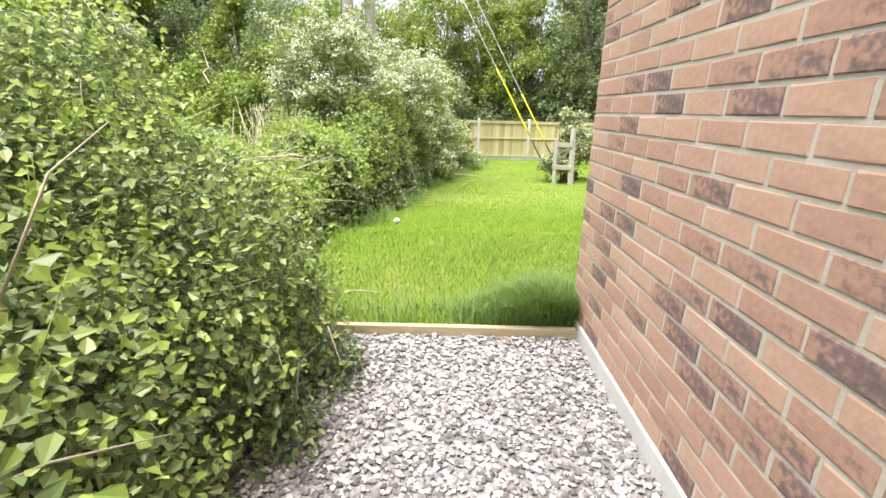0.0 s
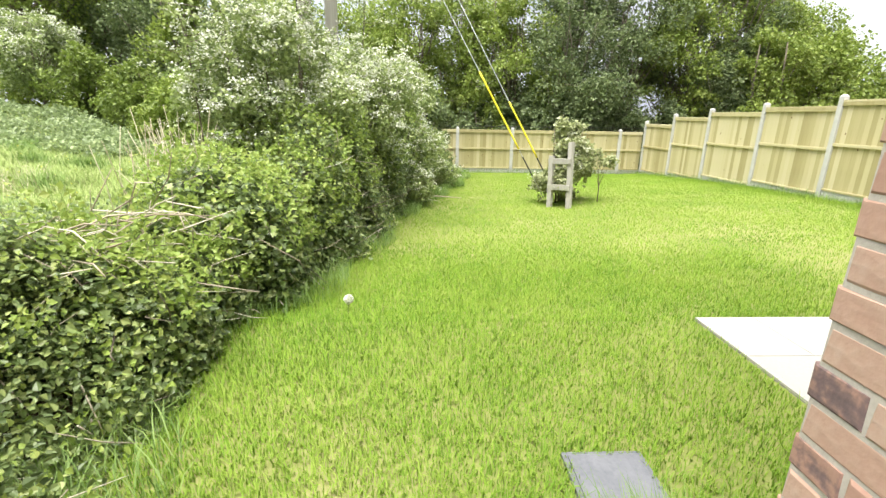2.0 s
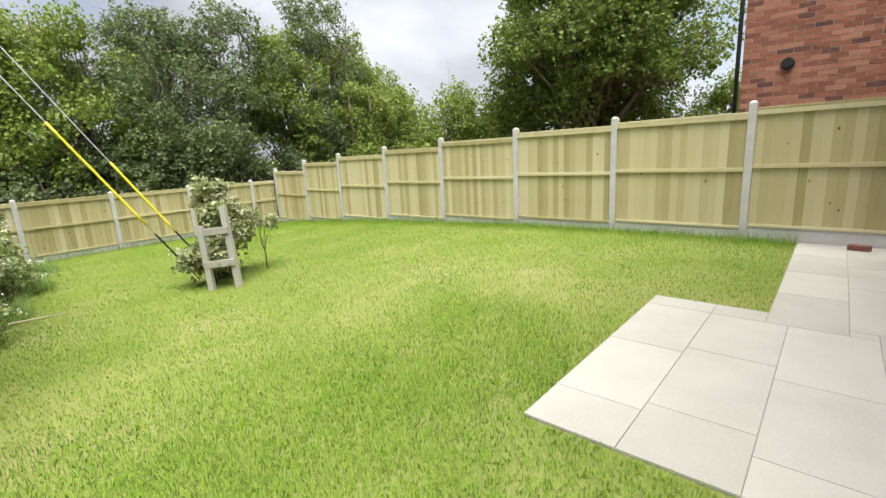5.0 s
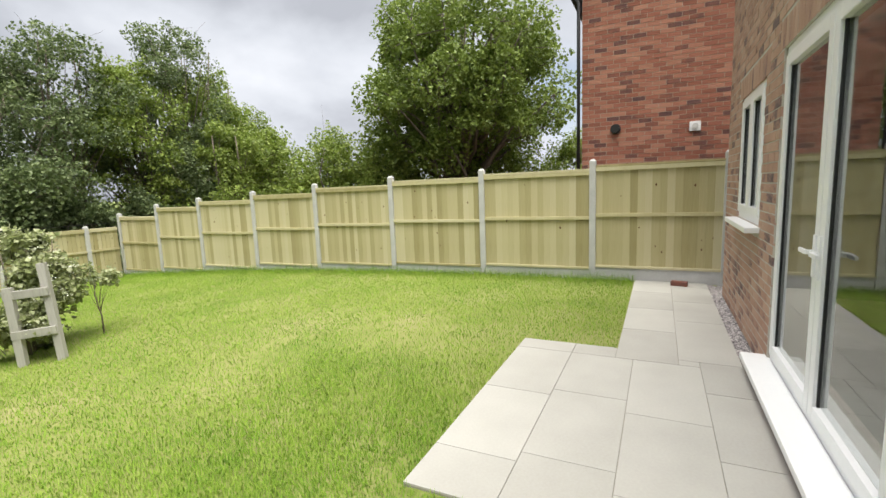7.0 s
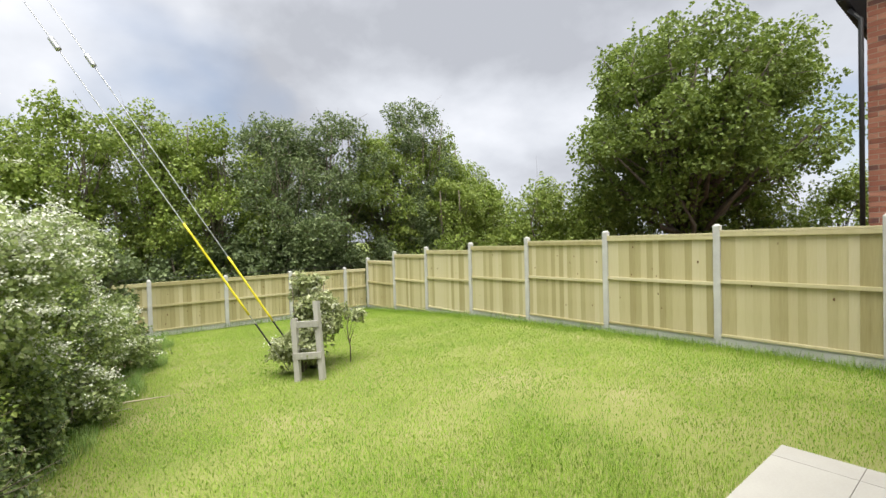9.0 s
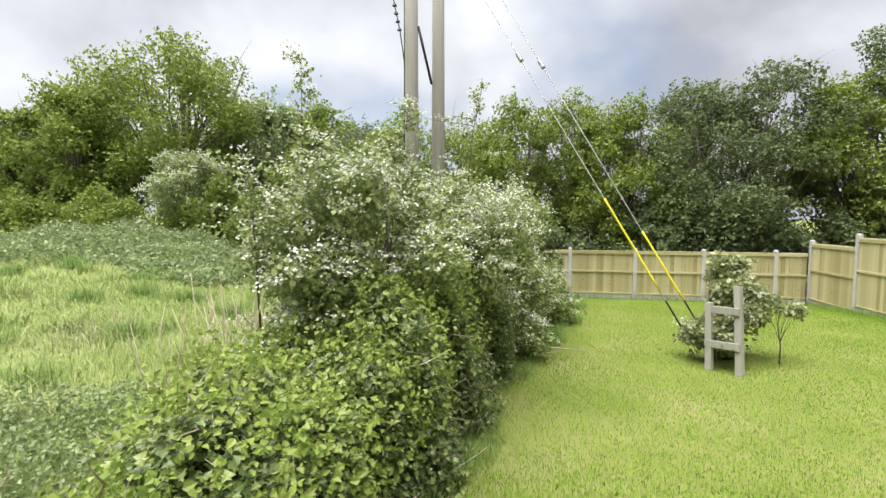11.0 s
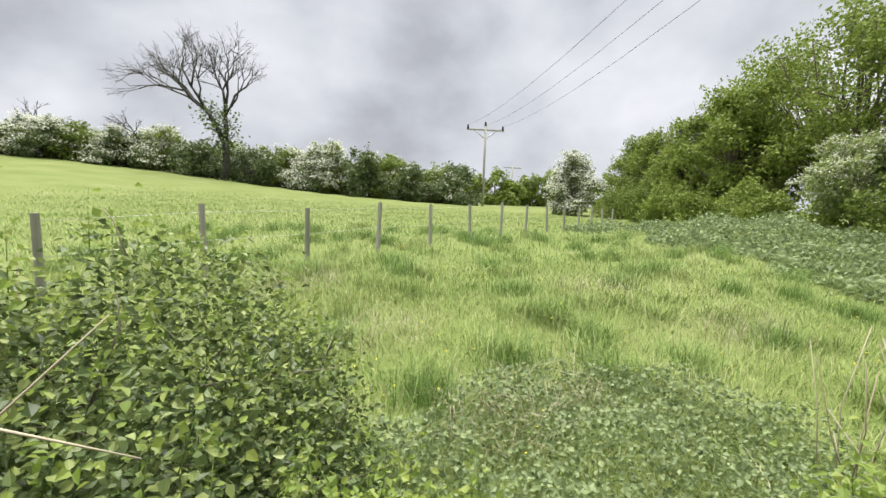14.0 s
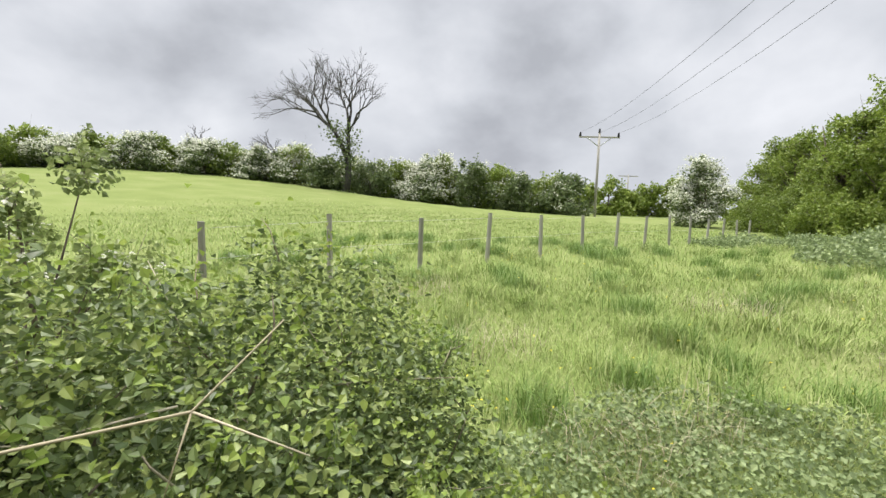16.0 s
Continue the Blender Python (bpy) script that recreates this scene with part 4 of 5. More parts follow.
# ---- trees and shrubs ----
def plant(name, label, category, x, y, h, r, mat, seed, n=9000, leaf=0.16, base=0.12, blobs=22, trunk=0.16, shape=LEAF, blossom=0.0,
          stems=1, bsize=None, squash=1.0, group="", tuft=0.42, z=None, sprays=1.0):
    """A tree or shrub: tapered trunk and limbs, and a crown of leaf clumps that fill an egg-shaped, uneven outline."""
    rg = np.random.default_rng(seed)
    z0 = float(land(x, y)) if z is None else z
    T = thing(name, label, category, (x, y, z0), group)
    C, R = [], []
    zc, hz = h * (1 + base) / 2, h * (1 - base) / 2
    for k in range(blobs):
        d = rg.normal(size=3)
        d /= np.linalg.norm(d)
        q = 0.35 + 0.55 * rg.random() ** 0.6
        if base < 0.1:
            u = (k + rg.random()) / blobs
            w = 2 * math.pi * rg.random()
            q = r * math.sqrt(rg.random()) * (1.0 - 0.62 * u ** 2.2) * 0.85
            C.append(np.array([math.cos(w) * q, math.sin(w) * q * squash, h * (0.06 + 0.84 * u)]))
            R.append(r * tuft * (0.55 + 0.5 * rg.random()) * (1.1 - 0.35 * u))
            continue
        C.append(np.array([d[0] * r * q, d[1] * r * q * squash, zc + d[2] * hz * q * 0.95]))
        R.append(r * tuft * (0.6 + 0.6 * rg.random()))
    C, R = np.array(C), np.array(R)
    R = np.minimum(R, hz * 0.7)
    paths = []
    for s in range(stems):
        ox, oy = (rg.normal(size=2) * r * 0.12) if stems > 1 else (0, 0)
        paths.append([((ox, oy, -0.3), trunk * 1.25), ((ox * 1.3 + rg.normal() * .05 * r, oy * 1.3, h * 0.25), trunk), ((ox * 2 + rg.normal() * .1 * r, oy * 2, h * 0.55), trunk * 0.6), ((ox * 2.5, oy * 2.5, h * 0.85), trunk * 0.2)])
    for c in C:
        z1 = max(0.1 * h, c[2] * (0.3 + 0.3 * rg.random()))
        st = np.array([0, 0, z1])
        m1 = st + (c - st) * 0.5 + rg.normal(size=3) * 0.06 * r
        paths.append([(st, trunk * 0.42), (m1, trunk * 0.26), (c, trunk * 0.12)])
        for _ in range(3):
            e1 = c + rg.normal(size=3) * r * tuft * 0.6
            paths.append([(c, trunk * 0.11), (e1, trunk * 0.03)])
    v, t = tubes(paths, 6)
    arrays("trunk", v, t, M_BARK, T)
    w = R ** 2
    idx = rg.choice(blobs, size=n, p=w / w.sum())
    d = rg.normal(size=(n, 3))
    d /= np.linalg.norm(d, axis=1, keepdims=True)
    rad = R[idx] * (1 - 0.55 * rg.random(n) ** 1.6)
    P = C[idx] + d * rad[:, None] * np.array([1, 1, 0.8])
    P = P + (fbm(P, 5.0 / max(r, 0.5), seed)[:, None] * 0.10 * r) * d
    gap = fbm(P, 9.0 / max(r, 0.5), seed + 9)
    P, d = P[gap > -0.55], d[gap > -0.55]
    P[:, 2] = np.maximum(P[:, 2], 0.05)
    # loose sprays that reach past the clumps
    ns = n // 34
    si = rg.choice(blobs, size=ns, p=w / w.sum())
    sd = rg.normal(size=(ns, 3)) + np.array([0, 0, 0.55])
    sd /= np.linalg.norm(sd, axis=1, keepdims=True)
    reach = R[si] * (0.85 + 0.75 * rg.random(ns) * sprays)
    u = rg.random((ns, 12)) ** 0.7
    S = (C[si] + sd * R[si][:, None] * 0.6)[:, None, :] + sd[:, None, :] * (u * (reach - 0.6 * R[si])[:, None])[..., None]
    S = S + rg.normal(size=S.shape) * (leaf * 0.9 * (1.25 - u))[..., None]
    P, d = np.concatenate([P, S.reshape(-1, 3)]), np.concatenate([d, np.repeat(sd, 12, 0)])
    P[:, 2] = np.maximum(P[:, 2], 0.05)
    v, t = leaf_arrays(P, leaf, rg, shape, up=0.55, outward=d * 0.5, spread=0.4)
    arrays("crown", v, t, mat, T, kind="stuff")
    if blossom:
        m = int(n * blossom)
        pick = rg.integers(0, len(P), m // 14)
        cl = P[pick] + d[pick] * leaf * 1.0
        cl = cl[(d[pick][:, 2] > -0.2)]
        B = np.repeat(cl, 14, 0) + rg.normal(size=(len(cl) * 14, 3)) * (bsize or leaf) * np.array([1.3, 1.3, 0.45])
        v, t = leaf_arrays(B, (bsize or leaf) * 0.75, rg, LEAF, up=1.2)
        arrays("blossom", v, t, M_BLOSSOM, T, "clusters of white blossom", kind="stuff")
    return T


# hawthorn at the hedge and the blossoming bushes behind it
plant("hawthorn", "straggly hawthorn with small leaves and white blossom", "hawthorn", -2.45, 4.6, 2.7, 0.95, M_HAW, 21, 17000, 0.045, 0.2, 26, 0.035, blossom=1.6, stems=3, bsize=0.034, tuft=0.34)
plant("hawthorn", "hawthorn bush heavy with white blossom above the hedge", "hawthorn", -2.05, 6.3, 2.75, 1.15, M_HAW, 22, 20000, 0.05, 0.1, 26, 0.04, blossom=1.9, stems=3, bsize=0.038, tuft=0.36)
plant("hawthorn", "blossoming hawthorn bush at the end of the hedge", "hawthorn", -1.4, 8.4, 2.7, 1.15, M_HAW, 23, 17000, 0.055, 0.05, 24, 0.04, blossom=1.5, stems=3, bsize=0.036, tuft=0.4)
plant("hawthorn", "ivy-grown hawthorn in the corner of the lawn", "hawthorn", -0.95, 10.6, 2.6, 1.0, M_HAW, 24, 13000, 0.06, 0.02, 20, 0.04, blossom=0.26, stems=2, bsize=0.04)
plant("shrub", "dark evergreen shrub against the back fence", "shrub", -0.75, 12.8, 2.6, 1.1, M_TREE2, 25, 9000, 0.08, 0.0, 18, 0.04)
# tall shoots of the front hawthorn
for k, (sx, sy, sh, ln) in enumerate(((-2.75, 4.3, 1.7, 1.35), (-2.2, 4.9, 1.9, 0.9), (-1.7, 6.6, 2.4, 1.0), (-2.9, 3.9, 1.4, 0.8))):
    rg = np.random.default_rng(200 + k)
    sh_ob = thing("hawthorn_shoot", "upright hawthorn shoot with leaves and white blossom", "hawthorn", (sx, sy, sh))
    tip = np.array([0.12 * rg.normal(), 0.12 * rg.normal(), ln])
    paths = [[((0, 0, -0.6), 0.009), (tip * 0.5, 0.006), (tip, 0.002)]]
    P = []
    for j in range(13):
        u = 0.1 + 0.9 * j / 12
        e1 = tip * u + np.array([rg.normal() * 0.22, rg.normal() * 0.22, 0.08]) * (1.15 - 0.7 * u)
        paths.append([(tip * u, 0.005), (e1, 0.002)])
        for _ in range(34):
            P.append(tip * u + (e1 - tip * u) * rg.random() + rg.normal(size=3) * 0.03)
    v, t = tubes(paths, 5)
    arrays("stem", v, t, M_BARK, sh_ob, kind="stuff")
    P = np.array(P)
    v, t = leaf_arrays(P, 0.036, rg, LEAF, up=0.5)
    arrays("leaves", v, t, M_HAW, sh_ob, kind="stuff")
    B = np.repeat(P[rg.integers(0, len(P), 22)], 12, 0)
    B = B + rg.normal(size=B.shape) * np.array([0.035, 0.035, 0.012]) + (0, 0, 0.03)
    v, t = leaf_arrays(B, 0.026, rg, LEAF, up=1.2)
    arrays("blossom", v, t, M_BLOSSOM, sh_ob, "white blossom", kind="stuff")
# dandelion clock in the lawn
dl = thing("dandelion_clock", "white dandelion seed head standing in the lawn", "flower", (-1.28, 2.20, float(land(-1.28, 2.20))))
v, t = tubes([[((0, 0, 0), 0.003), ((0.01, 0, 0.11), 0.002)]], 5)
arrays("stem", v, t, M_LONG, dl)
rg = np.random.default_rng(5)
d = rg.normal(size=(260, 3))
d /= np.linalg.norm(d, axis=1, keepdims=True)
v, t = leaf_arrays(d * 0.030 + (0.01, 0, 0.12), 0.014, rg, LEAF, up=0, outward=d * 2)
arrays("seed_head", v, t, M_BLOSSOM, dl, "fluffy white seed head", kind="stuff")
# small hawthorn rising out of the near hedge
plant("hawthorn", "young hawthorn with blossom rising from the ivy hedge", "hawthorn", -3.2, -0.75, 2.05, 0.55, M_HAW, 28, 7000, 0.028, 0.35, 34, 0.02, blossom=0.25, bsize=0.022, tuft=0.2, stems=2)
# shrub by the stay wires
plant("shrub", "variegated shrub tied to the timber guard", "shrub", 2.08, 8.28, 1.72, 0.62, M_SILVER, 31, 9000, 0.065, 0.08, 16, 0.018, blossom=0.12, stems=3, bsize=0.03, tuft=0.4)
plant("shrub", "thin twiggy sprig beside the timber guard", "shrub", 2.72, 8.0, 1.05, 0.26, M_SILVER, 32, 520, 0.05, 0.45, 7, 0.01)

# trees behind the back fence, then the oak and hedge beyond the side fence
for k, (x, y, h, r, mt, n) in enumerate(((-6.2, 17.5, 6.6, 2.5, M_TREE1, 11000), (-3.4, 18.5, 6.7, 2.3, M_TREE1, 11000), (-1.2, 18.2, 7.3, 2.2, M_TREE1, 11000),
                                         (0.9, 18.8, 7.8, 1.9, M_TREE1, 10000), (2.7, 18.0, 7.1, 1.9, M_TREE1, 10000), (5.0, 18.2, 7.9, 2.4, M_TREE2, 13000), (7.4, 18.4, 8.3, 2.2, M_TREE2, 13000),
                                         (9.6, 18.2, 7.8, 2.0, M_TREE1, 12000), (11.5, 18.4, 10.0, 2.1, M_TREE2, 14000), (13.2, 18.8, 8.4, 2.0, M_TREE1, 12000), (12.0, 16.2, 5.4, 1.6, M_TREE1, 9000),
                                         (15.6, 19.4, 7.2, 1.9, M_TREE1, 9000), (-8.6, 20.5, 7.2, 2.8, M_TREE2, 9000), (1.0, 22.5, 8.0, 2.8, M_TREE2, 7000), (6.0, 23, 8.0, 2.8, M_TREE2, 7000))):
    plant("tree", ("bright green young tree in the thicket behind the back fence", "grey-green willow-like tree in the thicket behind the fence")[mt is M_TREE2], "tree",
          x, y, h * 0.97, r * 1.3, mt, 50 + k, int(n * 2.0), 0.095, 0.06, 60, 0.08, stems=2, tuft=0.30, group="thicket trees", z=-0.6)
for k in range(9):
    plant("shrub", "dark undergrowth shrub at the foot of the thicket", "shrub", -4.5 + 1.9 * k, 16.6 + 0.3 * (k % 2), 2.4 + 0.3 * (k % 3), 1.25, M_TREE2, 80 + k, 4200, 0.11, 0.0, 14, 0.04, group="thicket undergrowth", z=-0.6)
plant("oak_tree", "large rounded oak in fresh green leaf", "tree", 21.9, 10.3, 12.0, 6.1, M_TREE3, 95, 62000, 0.16, 0.14, 150, 0.3, tuft=0.17, z=-0.3)
for k, (x, y, h) in enumerate(((14.5, 17.5, 4.7), (17, 15.4, 4.5), (19.5, 14.2, 4.4), (22.5, 15, 4.8), (15.5, 20, 5.0), (24, 8.5, 4.2), (26, 5.5, 4.2))):
    plant("hedge_shrub", "tall yellow-green field hedge bush", "shrub", x, y, h * 1.1, 2.8, M_TREE1, 100 + k, 14000, 0.12, 0.0, 32, 0.06, stems=2, group="field hedge", z=-0.4)

# wood edge on the far side of the pasture
for k, (x, y, h, r, mt, n) in enumerate(((-24.5, 21.0, 7.4, 3.0, M_TREE1, 15000), (-17.5, 26.5, 7.6, 2.8, M_TREE2, 11000), (-14.0, 25.0, 6.9, 2.8, M_TREE2, 10000),
                                         (-11.0, 22.5, 6.6, 2.6, M_TREE1, 10000), (-29, 21.5, 6.8, 2.8, M_TREE1, 11000), (-33.5, 22.5, 6.4, 2.6, M_TREE1, 9000), (-37, 23.5, 6.6, 2.6, M_TREE3, 8000), (-40.5, 24.5, 6.0, 2.8, M_TREE1, 8000), (-27, 24.5, 8.6, 3.0, M_TREE1, 13000))):
    plant("tree", "leafy tree at the wood edge beyond the pasture" if mt is not M_TREE2 else "grey-green sallow tree at the wood edge", "tree", x, y, h * 1.12, r * 1.15, mt, 120 + k, int(n * 1.4), 0.15, 0.03, 60, 0.12, stems=2, tuft=0.28, group="wood edge trees")
plant("tree", "broad bright green tree standing above the wood edge", "tree", -22.0, 26.0, 12.2, 7.0, M_TREE1, 119, 42000, 0.16, 0.11, 100, 0.2, stems=2, tuft=0.2)
plant("hawthorn", "white-blossomed hawthorn at the wood edge", "hawthorn", -38.0, 18.2, 5.4, 2.8, M_TREE2, 141, 6000, 0.16, 0.02, 24, 0.07, blossom=2.6, bsize=0.15)
plant("hawthorn", "white-blossomed hawthorn bough by the pasture", "hawthorn", -14.6, 17.2, 4.0, 1.3, M_HAW, 142, 6000, 0.10, 0.15, 20, 0.05, blossom=1.2, bsize=0.075)
for k, (x, y, h, r) in enumerate(((-16.5, 18.8, 3.0, 1.9), (-13.0, 17.2, 2.6, 1.7), (-19.5, 18.2, 2.5, 1.7), (-10.3, 15.8, 2.3, 1.6), (-8.0, 13.8, 2.0, 1.4), (-6.2, 11.8, 1.9, 1.2), (-22.5, 17.4, 2.0, 1.5), (-9.0, 18.5, 3.6, 1.8), (-26, 18.6, 2.6, 1.9), (-30, 19.4, 2.8, 2.0), (-28, 20, 3.4, 2.0), (-34, 20.2, 2.6, 2.0))):
    plant("shrub", "bramble and sallow bush along the pasture edge", "shrub", x, y, h, r, (M_TREE1, M_TREE3)[k % 2], 150 + k, 5200, 0.11, 0.0, 18, 0.04, group="pasture edge bushes")
# distant hedgerow on the rise
for k in range(30):
    u = k / 29
    az = radians(229 - 60 * u)
    ds = 66 - 8 * u + 2 * math.sin(k * 2.1)
    x, y = -1.6 + ds * math.cos(az), 1.0 + ds * math.sin(az)
    wh = k in (2, 5, 8, 11, 13, 16, 19, 20, 21, 22)
    h = (3.9, 4.5, 3.6, 4.9, 4.1)[k % 5] * (1.3 if 18 < k < 26 else 0.82 if k < 13 else 1.0) * (1.15 if k % 4 == 1 else 0.95)
    plant("hedgerow_bush", "white-blossomed hawthorn in the distant hedgerow" if wh else "dark green bush in the distant hedgerow", "shrub", x, y, h, 3.3, (M_TREE3, M_TREE1, M_TREE2)[k % 3], 170 + k, 4200, 0.27, 0.0, 22, 0.1,
          blossom=1.8 if wh else 0.15, bsize=0.26, group="distant hedgerow")
for k in range(8):
    az = radians(169 - 2.2 * k)
    x, y = -1.6 + 66 * math.cos(az), 1 + 66 * math.sin(az)
    plant("hedgerow_bush", "pale green bush in the far hedgerow", "shrub", x, y, 3.6 + (k % 3) * 0.7, 2.6, M_TREE1, 205 + k, 2200, 0.32, 0.0, 14, 0.1, group="distant hedgerow")


# bare ash tree on the rise
def bare_tree(x, y, h, seed, label, depth=6):
    rg = random.Random(seed)
    T = thing("bare_tree", label, "tree", (x, y, float(land(x, y))))
    paths, ivy = [], []

    def grow(p, d, ln, r, k):
        e = p + d * ln
        m = (p + e) / 2 + Vector((rg.gauss(0, 1), rg.gauss(0, 1), rg.gauss(0, 0.5))) * ln * 0.07
        paths.append([(tuple(p), r), (tuple(m), r * 0.85), (tuple(e), r * 0.68)])
        if k >= depth - 1:
            ivy.extend([p, m, e])
        if k == 0:
            return
        for _ in range(2 if rg.random() < 0.55 else 3):
            q2 = (d + Vector((rg.gauss(0, 1), rg.gauss(0, 1), rg.gauss(0.1, 0.7))) * 0.44).normalized()
            grow(e if rg.random() < 0.75 else m, q2, ln * rg.uniform(0.66, 0.86), r * 0.6, k - 1)

    grow(Vector((0, 0, -0.5)), Vector((-0.02, 0.06, 1)).normalized(), h * 0.22, h * 0.028, depth)
    v, t = tubes(paths, 3)
    arrays("trunk", v, t, M_ASH, T)
    rn = np.random.default_rng(seed)
    I = np.repeat(np.array([tuple(c) for c in ivy]), 130, 0)
    I = I + rn.normal(size=I.shape) * h * 0.035
    I[:, 2] = np.clip(I[:, 2], 0, h * 0.52)
    v, t = leaf_arrays(I, 0.3, rn, LEAF)
    arrays("ivy", v, t, M_TREE2, T, "ivy climbing the trunk", kind="stuff")


bare_tree(-57, -15.9, 21.5, 7, "tall bare ash tree with ivy round its trunk", 8)
bare_tree(-58, -13.5 - 11, 10.0, 9, "smaller bare tree in the hedgerow", 5)
bare_tree(-60, -37, 9.0, 12, "small bare tree in the hedgerow", 5)


# ---- pasture fence posts ----
for k in range(14):
    x, y = -8.863 - 1.37 * (k - 1), -1.405 + 1.325 * (k - 1)
    z = float(land(x, y))
    bm = bmesh.new()
    bmesh.ops.create_cone(bm, cap_ends=True, segments=10, radius1=0.05, radius2=0.045, depth=1.45)
    for vv in bm.verts:
        vv.co.x += 0.004 * math.sin(vv.co.z * 9 + k)
    p = part("pasture_post", bm, M_OLDWOOD, None)
    p.matrix_world = pose(x, y, z + 0.35 + 0.04 * math.sin(k * 2.3), 2 * math.sin(k * 1.7), 2 * math.cos(k * 2.9), 0)
    tagged(p, "weathered round timber post of a wire pasture fence", "fence post", "pasture posts")
for z in (0.55, 0.98):
    path = []
    for k in range(14):
        x, y = -8.863 - 1.37 * (k - 1), -1.405 + 1.325 * (k - 1)
        path.append(((x, y, float(land(x, y)) + z), 0.0025))
    v, t = tubes([path], 4)
    tagged(arrays("pasture_wire", v, t, M_STEEL), "thin fence wire strung along the pasture posts", "wire")


# ---- grass ----
def scatter(n, x0, x1, y0, y1, rng, ok, lift=0.0):
    P = np.stack([x0 + (x1 - x0) * rng.random(n), y0 + (y1 - y0) * rng.random(n)], 1)
    P = P[ok(P[:, 0], P[:, 1])]
    return np.column_stack([P, land(P[:, 0], P[:, 1]) + lift])


def lawn_ok(x, y):
    pat = ((x > 1.1) & (y < 1.13)) | ((x > 1.1) & (x < 3.63) & (y < 2.03))
    cov = (x > -0.16) & (x < 0.11) & (y > 0.47) & (y < 0.73)
    return (x > hedge_edge(y) - 0.25) & ~pat & ~cov & ((x < -0.01) | (y > 0.03)) & (y > -0.12) & (x < 6.84) & (y < 14.9)


rng = np.random.default_rng(77)
PL = scatter(260000, -2.2, 3.5, -0.1, 5.0, rng, lawn_ok)
PM = scatter(390000, -2.2, 6.84, -0.1, 14.9, rng, lawn_ok)
PL = PL[rng.random(len(PL)) < smooth(3.5, 1.6, PL[:, 0]) * smooth(5.0, 2.6, PL[:, 1])]
thin = fbm(PL, 2.6, 3)
worn = np.exp(-(((PL[:, 0] - 1.0) / 1.0) ** 2 + ((PL[:, 1] - 1.6) / 1.1) ** 2))
PL = PL[rng.random(len(PL)) > 0.25 * (thin > 0.2) + 0.62 * worn]
va = blades(PL, 0.04, 0.0042, rng, 1.0)
bare = fbm(PM, 1.1, 41) + 0.6 * fbm(PM, 3.7, 42) + 1.1 * np.exp(-(((PM[:, 0] - 2.2) / 2.2) ** 2 + ((PM[:, 1] - 3.0) / 2.2) ** 2)) - 1.2 * smooth(5.3, 6.5, PM[:, 0])
PM = PM[rng.random(len(PM)) > 0.5 * smooth(0.35, 1.3, bare)]
vb = blades(PM, 0.03 + 0.05 * smooth(6.2, 6.75, PM[:, 0]), 0.005, rng, 1.3)
tagged(arrays("lawn_grass", *merge(va, vb), M_BLADE), "short mown lawn grass, thin and worn by the patio", "grass", kind="stuff")


def edge_ok(x, y):
    e = hedge_edge(y)
    near_hedge = (x < e + 0.30 + 0.12 * np.sin(y * 3)) & (x > e - 0.35)
    near_fence = (x > 6.62) | (y > 14.72)
    board = (y < 0.12)
    return lawn_ok(x, y) & (near_hedge | near_fence | board)


PE = scatter(130000, -2.2, 6.86, -0.12, 14.9, rng, edge_ok)
v, t = blades(PE, 0.16, 0.005, rng, 1.1)
tagged(arrays("long_grass", v, t, M_LONG), "longer uncut grass along hedge, fence and wall", "grass", kind="stuff")
PT = scatter(34000, -0.85, -0.01, -0.11, 0.42, rng, lambda x, y: lawn_ok(x, y))
PT = PT[rng.random(len(PT)) < smooth(-0.85, -0.1, PT[:, 0] + 0.3 * np.sin(PT[:, 1] * 9)) * smooth(0.45, 0.15, PT[:, 1])]
v, t = blades(PT, 0.03 + 0.21 * smooth(-0.85, -0.05, PT[:, 0]) * smooth(0.45, 0.1, PT[:, 1]), 0.006, rng, 1.0)
tagged(arrays("long_grass", v, t, M_LONG), "tall rank grass tuft at the house corner", "grass", kind="stuff")


def field_ok(x, y):
    return x < hedge_edge(y) - 1.0


PF = scatter(170000, -12, -2.4, -4, 12, rng, field_ok)
PG = scatter(110000, -44, -7, -20, 18, rng, field_ok)
PG = PG[rng.random(len(PG)) < smooth(-44, -24, PG[:, 0]) * smooth(-20, -8, PG[:, 1])]
PF = PF[rng.random(len(PF)) < smooth(-12, -8, PF[:, 0])]
tall = 0.5 + 0.5 * fbm(PF, 1.3, 8)
va = blades(PF, 0.06 + 0.07 * tall, 0.007, rng, 1.9)
vb = blades(PG, 0.13, 0.018, rng, 1.6)
tc = scatter(130, -18, -4.5, -4, 11, rng, field_ok)
tuft = np.repeat(tc, 140, 0) + rng.normal(size=(len(tc) * 140, 3)) * (0.13, 0.13, 0.0)
vc = blades(tuft, 0.24, 0.009, rng, 1.6)
tagged(arrays("pasture_grass", *merge(va, vb, vc), M_FBLADE), "rough tussocky pasture grass beyond the hedge", "grass", kind="stuff")
tc = scatter(75, -17, -4.6, -5, 11, rng, field_ok)
tuft = np.repeat(tc, 260, 0) + rng.normal(size=(len(tc) * 260, 3)) * (0.14, 0.14, 0.0)
v, t = blades(tuft, 0.26, 0.008, rng, 1.3)
tagged(arrays("long_grass", v, t, M_LONG), "darker green tussocks of coarse grass in the pasture", "grass", kind="stuff")
PS = scatter(10000, -9, -2.9, -2, 8, rng, lambda x, y: field_ok(x, y) & (np.sin(x * 1.9 + 1) * np.sin(y * 1.4 + x) > 0.62))
v, t = blades(PS, 0.34, 0.004, rng, 2.2)
tagged(arrays("dry_grass", v, t, M_STRAW), "bleached dead grass stalks leaning in the pasture", "grass", kind="stuff")
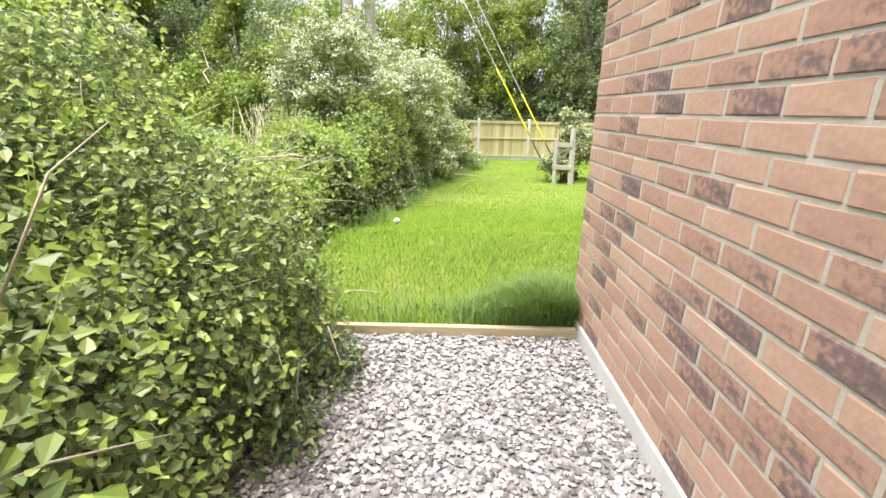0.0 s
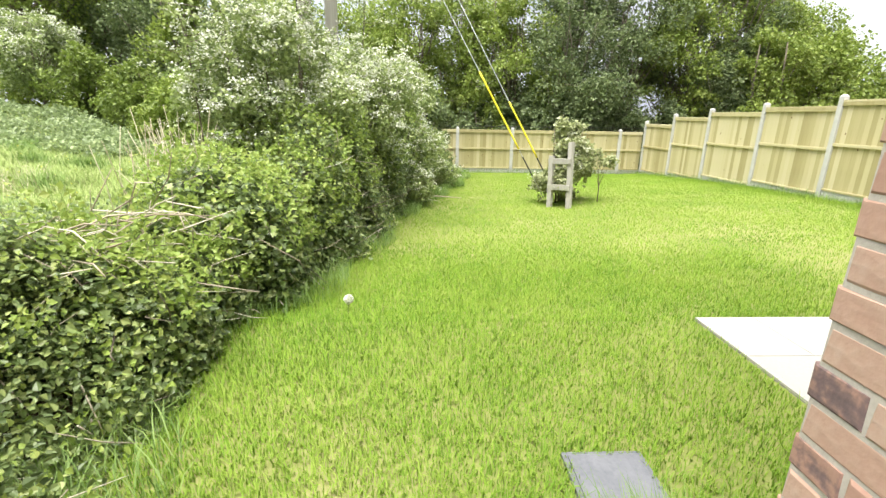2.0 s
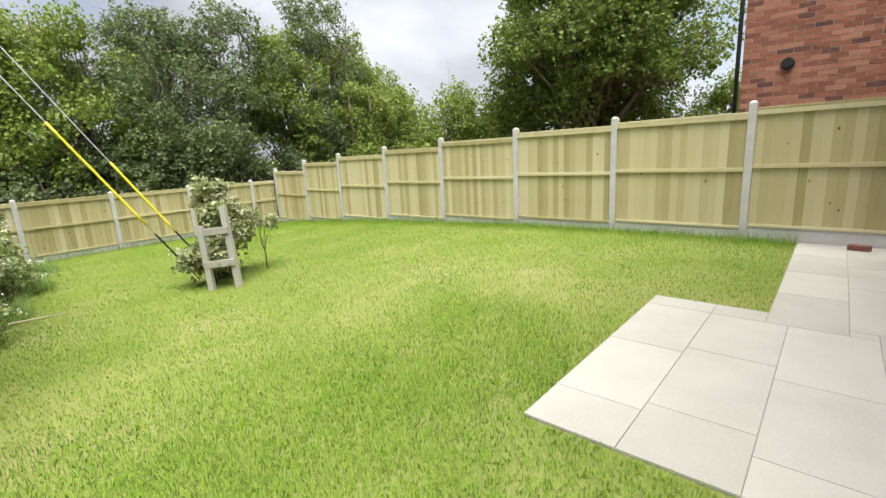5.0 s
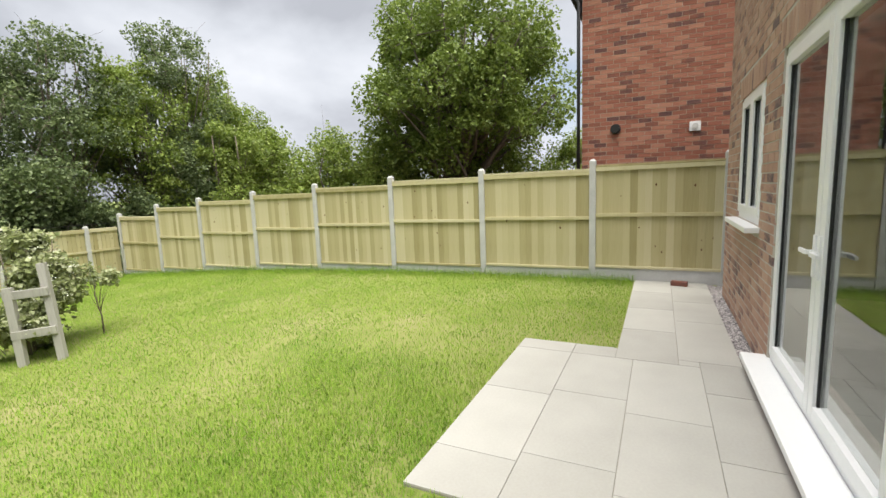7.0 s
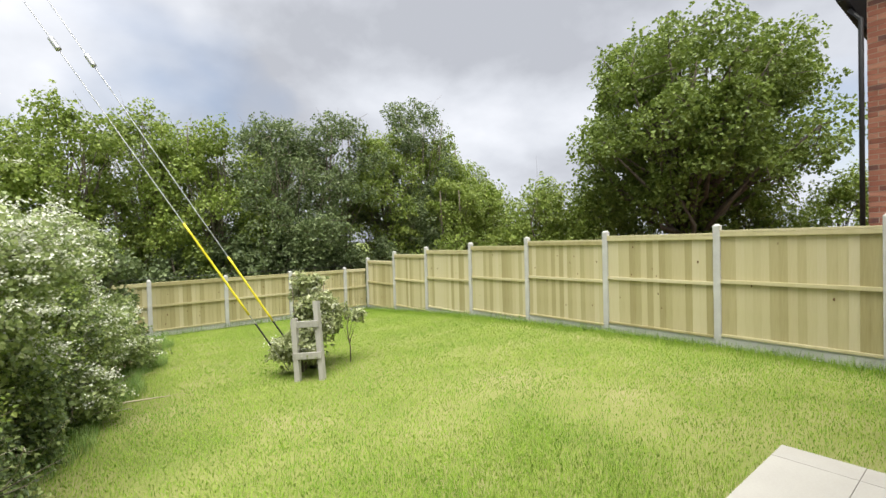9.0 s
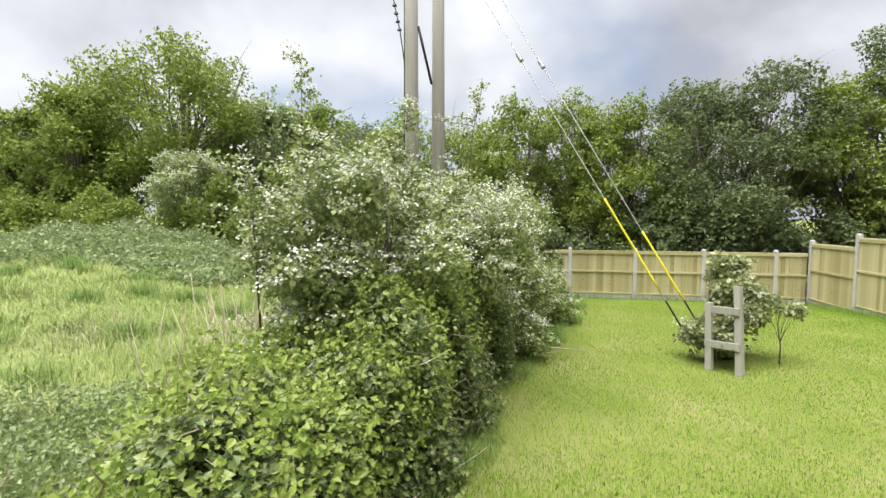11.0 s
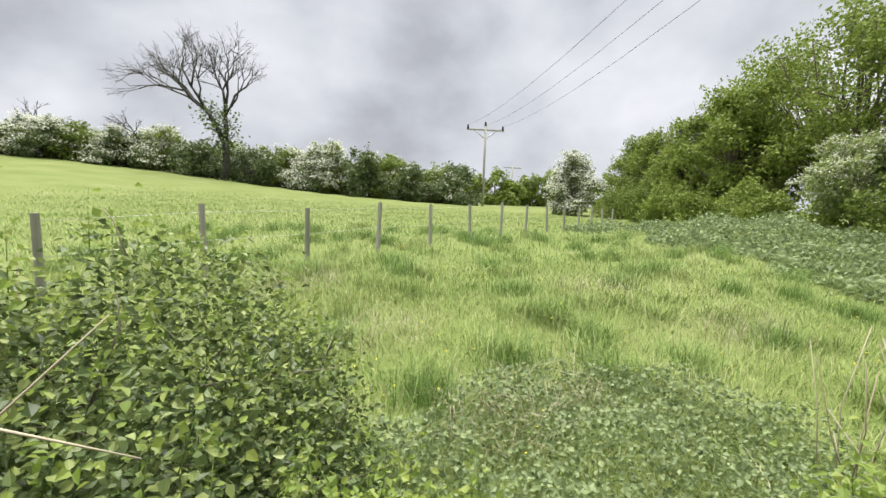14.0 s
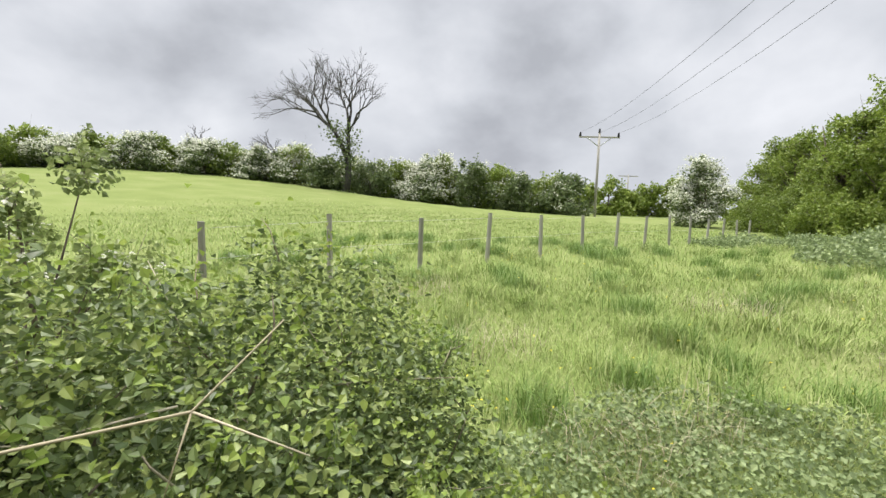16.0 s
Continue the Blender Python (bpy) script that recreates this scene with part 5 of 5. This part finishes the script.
# nettles in front of the pasture
PN = scatter(44000, -5.2, -2.3, -3.5, 4.2, rng, lambda x, y: field_ok(x, y) & (x > -4.9 + 0.5 * np.sin(y * 1.7) - 0.25 * np.clip(-y, 0, 3)))
PN[:, 2] += 0.05 + 0.34 * rng.random(len(PN)) * (0.6 + 0.4 * np.sin(PN[:, 0] * 5) * np.sin(PN[:, 1] * 4))
v, t = leaf_arrays(PN, 0.038, rng, LEAF, up=0.9)
tagged(arrays("nettles", v, t, M_NETTLE), "bed of young nettles behind the hedge", "nettles", kind="stuff")
PB2 = scatter(30000, -21, -7.5, 9.5, 17.5, rng, lambda x, y: (y > 13.2 + 0.35 * (x + 14) * (x < -14) - 0.55 * (x + 14) * (x > -14) - 2.2 + 1.2 * np.sin(x)) & field_ok(x, y))
PB2[:, 2] += 0.55 * rng.random(len(PB2)) * (0.5 + 0.5 * np.sin(PB2[:, 0] * 2.2) * np.sin(PB2[:, 1] * 2))
v, t = leaf_arrays(PB2, 0.11, rng, LEAF, up=0.7)
tagged(arrays("brambles", v, t, M_NETTLE), "low bank of brambles at the wood edge", "brambles", kind="stuff")
# small yellow and white flowers in the pasture
PY = scatter(260, -14, -4, -3, 10, rng, field_ok, 0.17)
v, t = leaf_arrays(np.repeat(PY, 4, 0), 0.016, rng, LEAF, up=2)
tagged(arrays("buttercups", v, t, M_YELLOW), "scattered yellow buttercups in the pasture", "flowers", kind="stuff")
# dead grey stems standing at the hawthorn's foot
paths = []
for _ in range(95):
    p = np.array([-3.15 + 0.25 * rng.normal(), 4.1 + 0.35 * rng.normal(), 0.0])
    ln = 0.7 + 0.6 * rng.random()
    d = np.array([0.12 * rng.normal(), 0.12 * rng.normal(), 1.0])
    paths.append([(p, 0.005), (p + d * ln * 0.6, 0.004), (p + d * ln + rng.normal(size=3) * 0.08, 0.003)])
v, t = tubes(paths, 4)
tagged(arrays("dead_stems", v, t, M_STRAW), "clump of pale dead upright stems", "dead stems", kind="stuff")

# ---- bricks of the walls ----
lay_bricks(wall_side, brick_slots(-9.0, 0.0, 0.075, 5.3), (0, 0, 0), 90, M_BRICK, near=lambda a, z: a > -2.4 and z < 2.05, seed=2)
lay_bricks(wall_rear, brick_slots(0.102, HX, 0.0, 5.25, holes=[(DOOR[0], DOOR[1], -1, DOOR[3]), (WIN[0], WIN[1], WIN[2] - 0.05, WIN[3] + 0.01), (DOOR[0] - 0.15, DOOR[1] + 0.15, DOOR[3], DOOR[3] + 0.235), (WIN[0] - 0.15, WIN[1] + 0.15, WIN[3], WIN[3] + 0.235)]),
           (0, 0, 0), 0, M_BRICK, near=lambda a, z: 2.9 < a and z < 1.5, seed=3)
lay_bricks(nb_wall, brick_slots(-8.95, 0.0, 0.0, 5.25), (NX, NY, 0), 90, M_BRICKR, seed=4)
# upright brick courses over the doors and the window
rg = random.Random(9)
for h0, h1, top in ((DOOR[0] - 0.15, DOOR[1] + 0.15, DOOR[3]), (WIN[0] - 0.15, WIN[1] + 0.15, WIN[3])):
    base = 0.08 * math.ceil(top / 0.08 - 0.6) + 0.002
    k = round((h1 - h0) / COURSE)
    for j in range(k):
        ob = new("brick", brick_mesh(0.214, M_BRICK, rg.randrange(4)))
        ob.parent = wall_rear
        ob.matrix_local = pose(h0 + (j + 0.93) * (h1 - h0) / k, rg.uniform(0, 0.002), base, 0, -90, 0)
